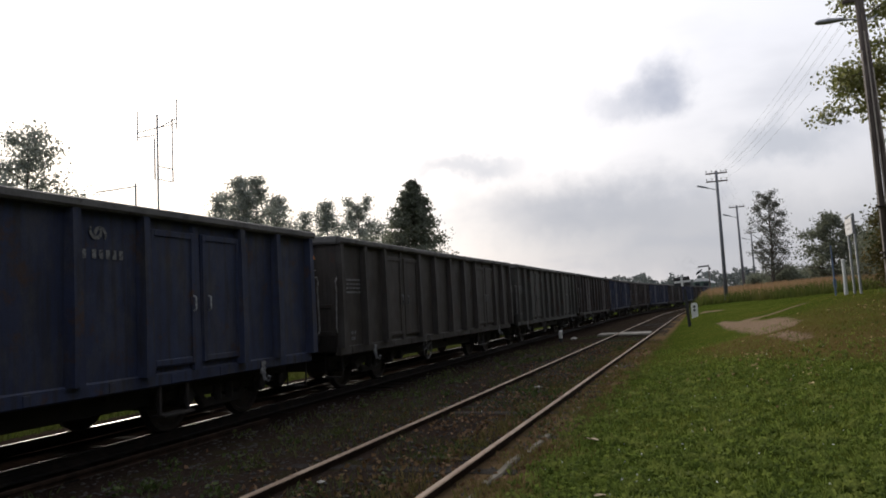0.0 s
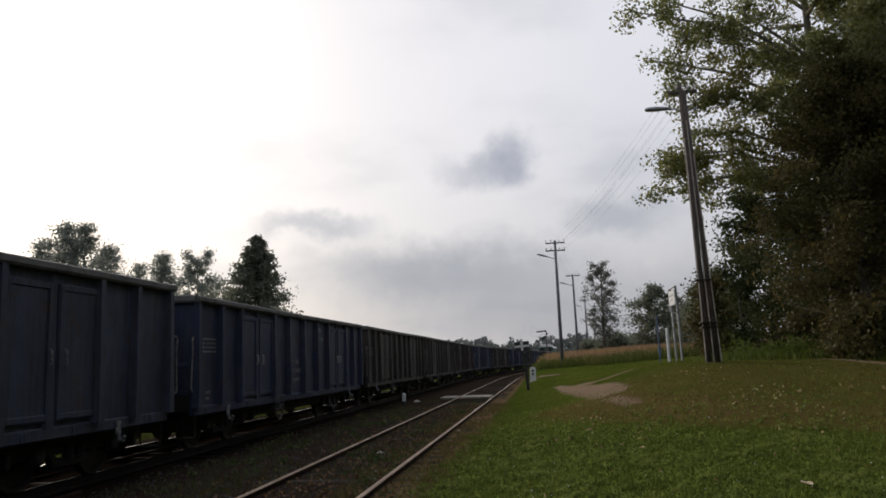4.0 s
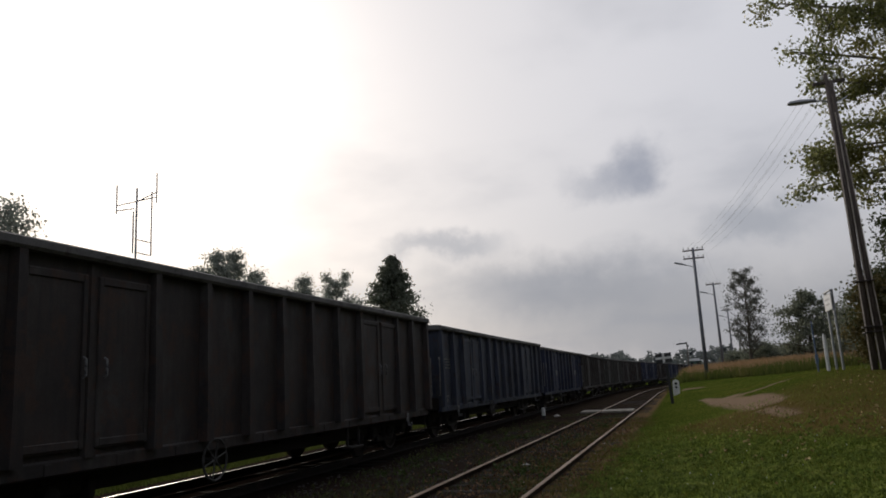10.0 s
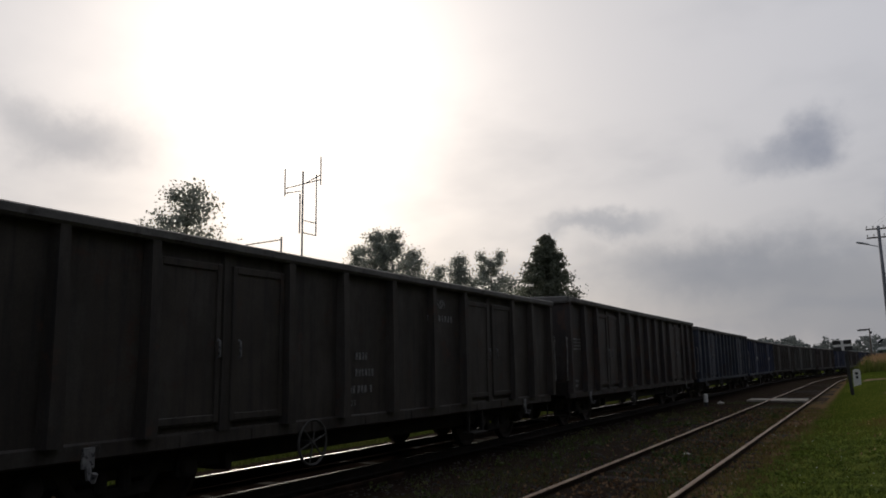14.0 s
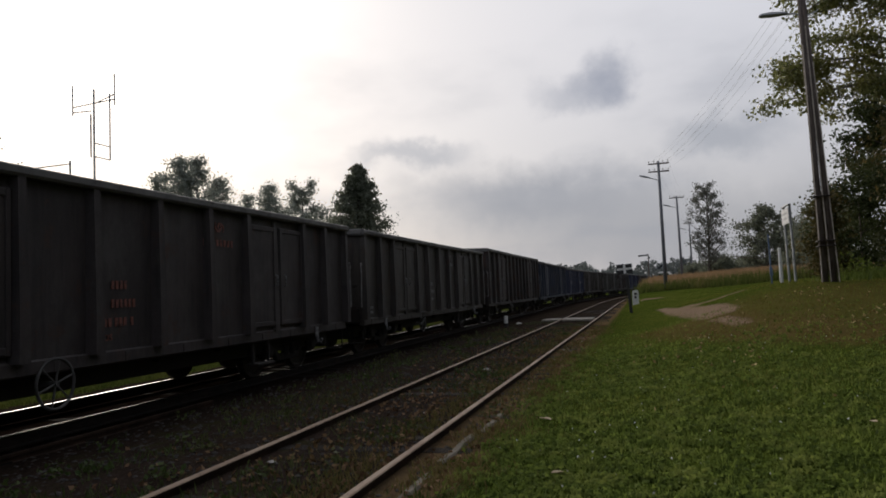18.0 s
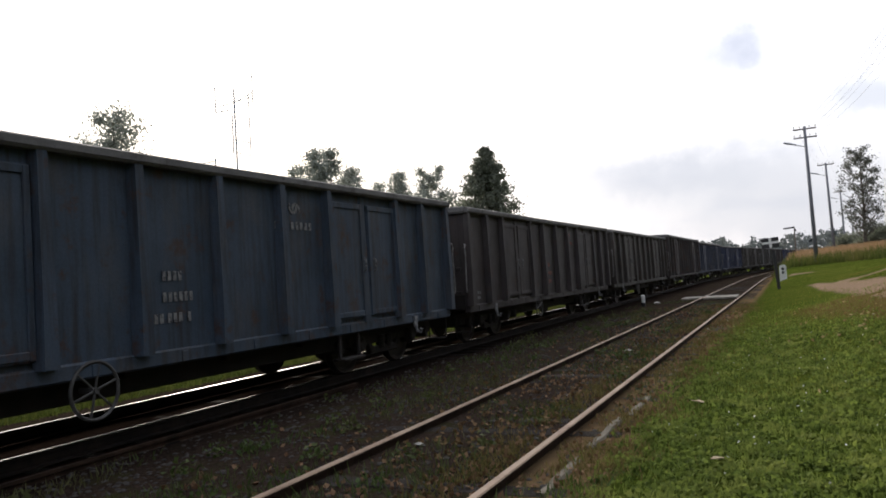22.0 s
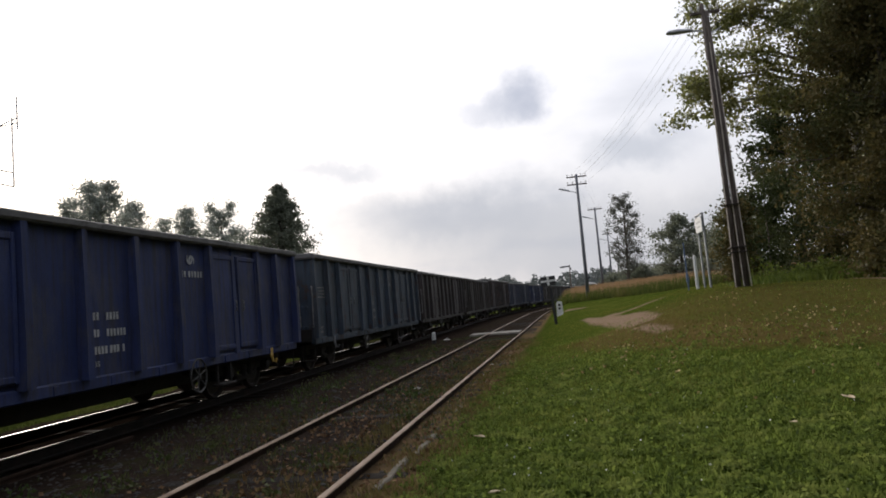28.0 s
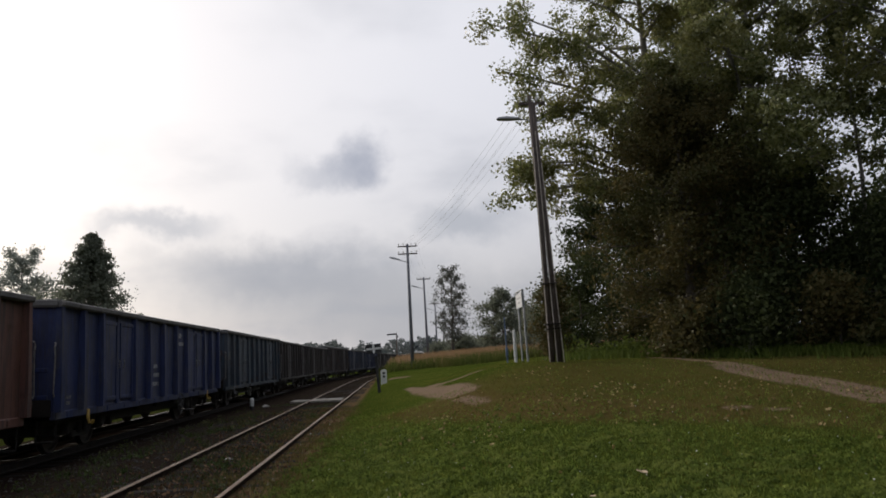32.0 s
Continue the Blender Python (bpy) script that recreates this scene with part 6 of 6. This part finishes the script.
    x = 7.0 + 12.5 * q + r.randn(n) * 0.8
    y = 27.5 - 11.5 * q ** 1.2 + r.randn(n) * 0.7
    pts = [(a, b, land(a, b) - 0.01) for a, b in zip(x, y) if min(strip_distance(a, b, PATH_C), strip_distance(a, b, PATH_D)) > 0.5]
    tagged(new("verge_plants", blades("verge_plants", pts, 0.30, 0.026, verge_mat, 5, 0.8)), "low green plants along the foot of the wood", "plants", kind="stuff")
    # bushy undergrowth in front of the trees
    n = 900
    q = r.rand(n)
    x, y = 7.6 + 12.5 * q + r.randn(n) * 0.7, 28.2 - 11.2 * q ** 1.2 + r.randn(n) * 0.6
    tall = np.array([0.45 + 0.55 * noise.noise(Vector((a * 0.7, b * 0.7, 9.0))) for a, b in zip(x, y)])
    cs = np.array([(a, b, land(a, b) + max(h, 0.08) * u) for a, b, h, u in zip(x, y, tall, r.rand(n)) if min(strip_distance(a, b, PATH_C), strip_distance(a, b, PATH_D)) > 0.6])
    v = leaf_cards(cs, 0.16, 26 * len(cs), 0.10, 45, 0.8)
    tagged(new("undergrowth", quads("undergrowth", v, verge_mat)), "low bushy undergrowth at the foot of the wood", "plants", kind="stuff")
    # fallen leaves
    n = 1500
    x, y = r.normal(5.2, 3.4, n), r.normal(17.3, 3.0, n)
    patch = np.array([noise.noise(Vector((a * 0.6, b * 0.4, 51.0))) for a, b in zip(x, y)])
    keep = (x > -0.8) & (y > 5.5) & (y < 27) & (patch > 0.03 + 0.14 * r.randn(n))
    cs = np.array([(a, b, land(a, b) + 0.045) for a, b in zip(x[keep], y[keep])])
    v = leaf_cards(cs, 0.01, len(cs), 0.062, 9, 0.5)
    tagged(new("fallen_leaves", quads("fallen_leaves", v, litter_mat)), "pale fallen leaves scattered on the lawn", "fallen leaves", kind="stuff")


build_plants()


def build_stones():
    r = np.random.RandomState(31)
    verts, faces = [], []
    ico = [(0, 0, 1), (0.9, 0, 0.3), (0.28, 0.85, 0.3), (-0.72, 0.53, 0.3), (-0.72, -0.53, 0.3), (0.28, -0.85, 0.3), (0, 0, -0.5)]
    fs = [(0, i, i % 5 + 1) for i in range(1, 6)] + [(6, i % 5 + 1, i) for i in range(1, 6)]
    for k in range(5200):
        x, y = r.uniform(-6.6, -1.75), 3.2 + 22 * r.rand() ** 1.6
        if abs(abs(x - NEAR_X) - 0.7525) < 0.10:
            continue
        s = 0.012 + 0.03 * r.rand() ** 2
        z, a, n = land(x, y), r.rand() * 6.28, len(verts)
        for vx, vy, vz in ico:
            j = 0.75 + 0.5 * r.rand()
            verts.append((x + s * j * (vx * math.cos(a) - vy * math.sin(a)), y + s * j * (vx * math.sin(a) + vy * math.cos(a)), z + s * 0.6 * vz))
        faces += [tuple(n + i for i in f) for f in fs]
    me = bpy.data.meshes.new("cinders")
    me.from_pydata(verts, [], faces)
    me.materials.append(stone)
    tagged(new("cinders", me), "dark cinders and small stones in the track bed", "stones", kind="stuff")
    rnd = random.Random(3)
    for x, y, s in ((-3.40, 6.45, 0.07), (-2.96, 14.2, 0.10), (-5.30, 32.3, 0.22), (-2.75, 9.3, 0.04), (-2.55, 12.0, 0.05), (-3.2, 11.2, 0.04), (-1.95, 16.2, 0.06), (-2.0, 18.5, 0.06), (-1.75, 21.0, 0.07)):
        g = Geo()
        for vx, vy, vz in ico:
            j = rnd.uniform(0.75, 1.25)
            g.v.append((vx * s * j * 1.0, vy * s * j * 0.7, vz * s * rnd.uniform(0.25, 0.5)))
        for f in fs:
            g.face(f)
        st = part("pale_stone", g, pebble, None, at=pose(x, y, land(x, y) + s * 0.2, 0, 0, rnd.uniform(0, 180)))
        tagged(st, "pale rough stone lying beside the rails", "stone", "pale stones by the track")
    for x, y, s, rz in ((2.92, 9.25, 0.20, 20), (-1.16, 8.7, 0.15, 70), (-0.75, 6.2, 0.13, 140), (2.05, 8.2, 0.11, 200)):
        g = Geo()
        rim = [(0, -0.5, 0.0), (0.22, -0.25, 0.05), (0.30, 0.05, 0.09), (0.14, 0.3, 0.06), (0, 0.55, 0.10), (-0.16, 0.28, 0.08), (-0.30, 0.02, 0.11), (-0.20, -0.28, 0.05)]
        g.v = [(0, 0, 0.0)] + [(a * s, b * s, c * s) for a, b, c in rim] + [(0, 0, 0.006)] + [(a * s, b * s, c * s + 0.006) for a, b, c in rim]
        for i in range(8):
            g.face((0, 1 + (i + 1) % 8, 1 + i))
            g.face((9, 10 + i, 10 + (i + 1) % 8))
            g.face((1 + i, 1 + (i + 1) % 8, 10 + (i + 1) % 8, 10 + i))
        lf = part("fallen_leaf", g, dry_leaf, None, at=pose(x, y, land(x, y) + 0.05, 0, 0, rz))
        tagged(lf, "large pale curled leaf lying on the lawn", "leaf", "large fallen leaves")


build_stones()


def build_sleepers():
    """Half-buried wooden sleepers of the siding and the main line."""
    me = Geo().box((0, 0, 0), (2.5, 0.24, 0.14), 0.015).mesh("sleeper", tie_wood)
    rnd = random.Random(2)
    dark = Geo().box((0, 0, 0), (2.5, 0.24, 0.14), 0.015).mesh("sleeper", tie_shaded)
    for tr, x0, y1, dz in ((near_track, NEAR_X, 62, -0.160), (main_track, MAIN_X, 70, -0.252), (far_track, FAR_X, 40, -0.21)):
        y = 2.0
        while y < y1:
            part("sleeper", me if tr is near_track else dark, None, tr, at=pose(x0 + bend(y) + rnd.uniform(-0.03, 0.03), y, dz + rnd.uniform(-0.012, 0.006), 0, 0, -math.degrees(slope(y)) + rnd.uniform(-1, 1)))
            y += 0.65


build_sleepers()


# ---- what moves ----
def motions():
    seconds = [i * 0.5 for i in range(65)]
    turns = [i * 0.2 for i in range(161)]
    for n, w in WAGONS.items():
        walk(w, [(t, on_line(run(t) - (GAPS[n] + GAPS[n + 1]) / 2)) for t in seconds])
        for o in w.children_recursive:
            if o.name.startswith("wheelset"):
                base = o.location.copy()
                walk(o, [(t, pose(base.x, base.y, base.z, -math.degrees((run(t) - run(0)) / 0.45))) for t in turns])
    for w in (LOCO, SMOKE):
        walk(w, [(t, on_line(run(t) + 10 * PITCH + 8.9)) for t in seconds])
    for o in LOCO.children_recursive:
        if o.name.startswith("wheelset"):
            base = o.location.copy()
            walk(o, [(t, pose(base.x, base.y, base.z, -math.degrees((run(t) - run(0)) / 0.45))) for t in turns])


motions()
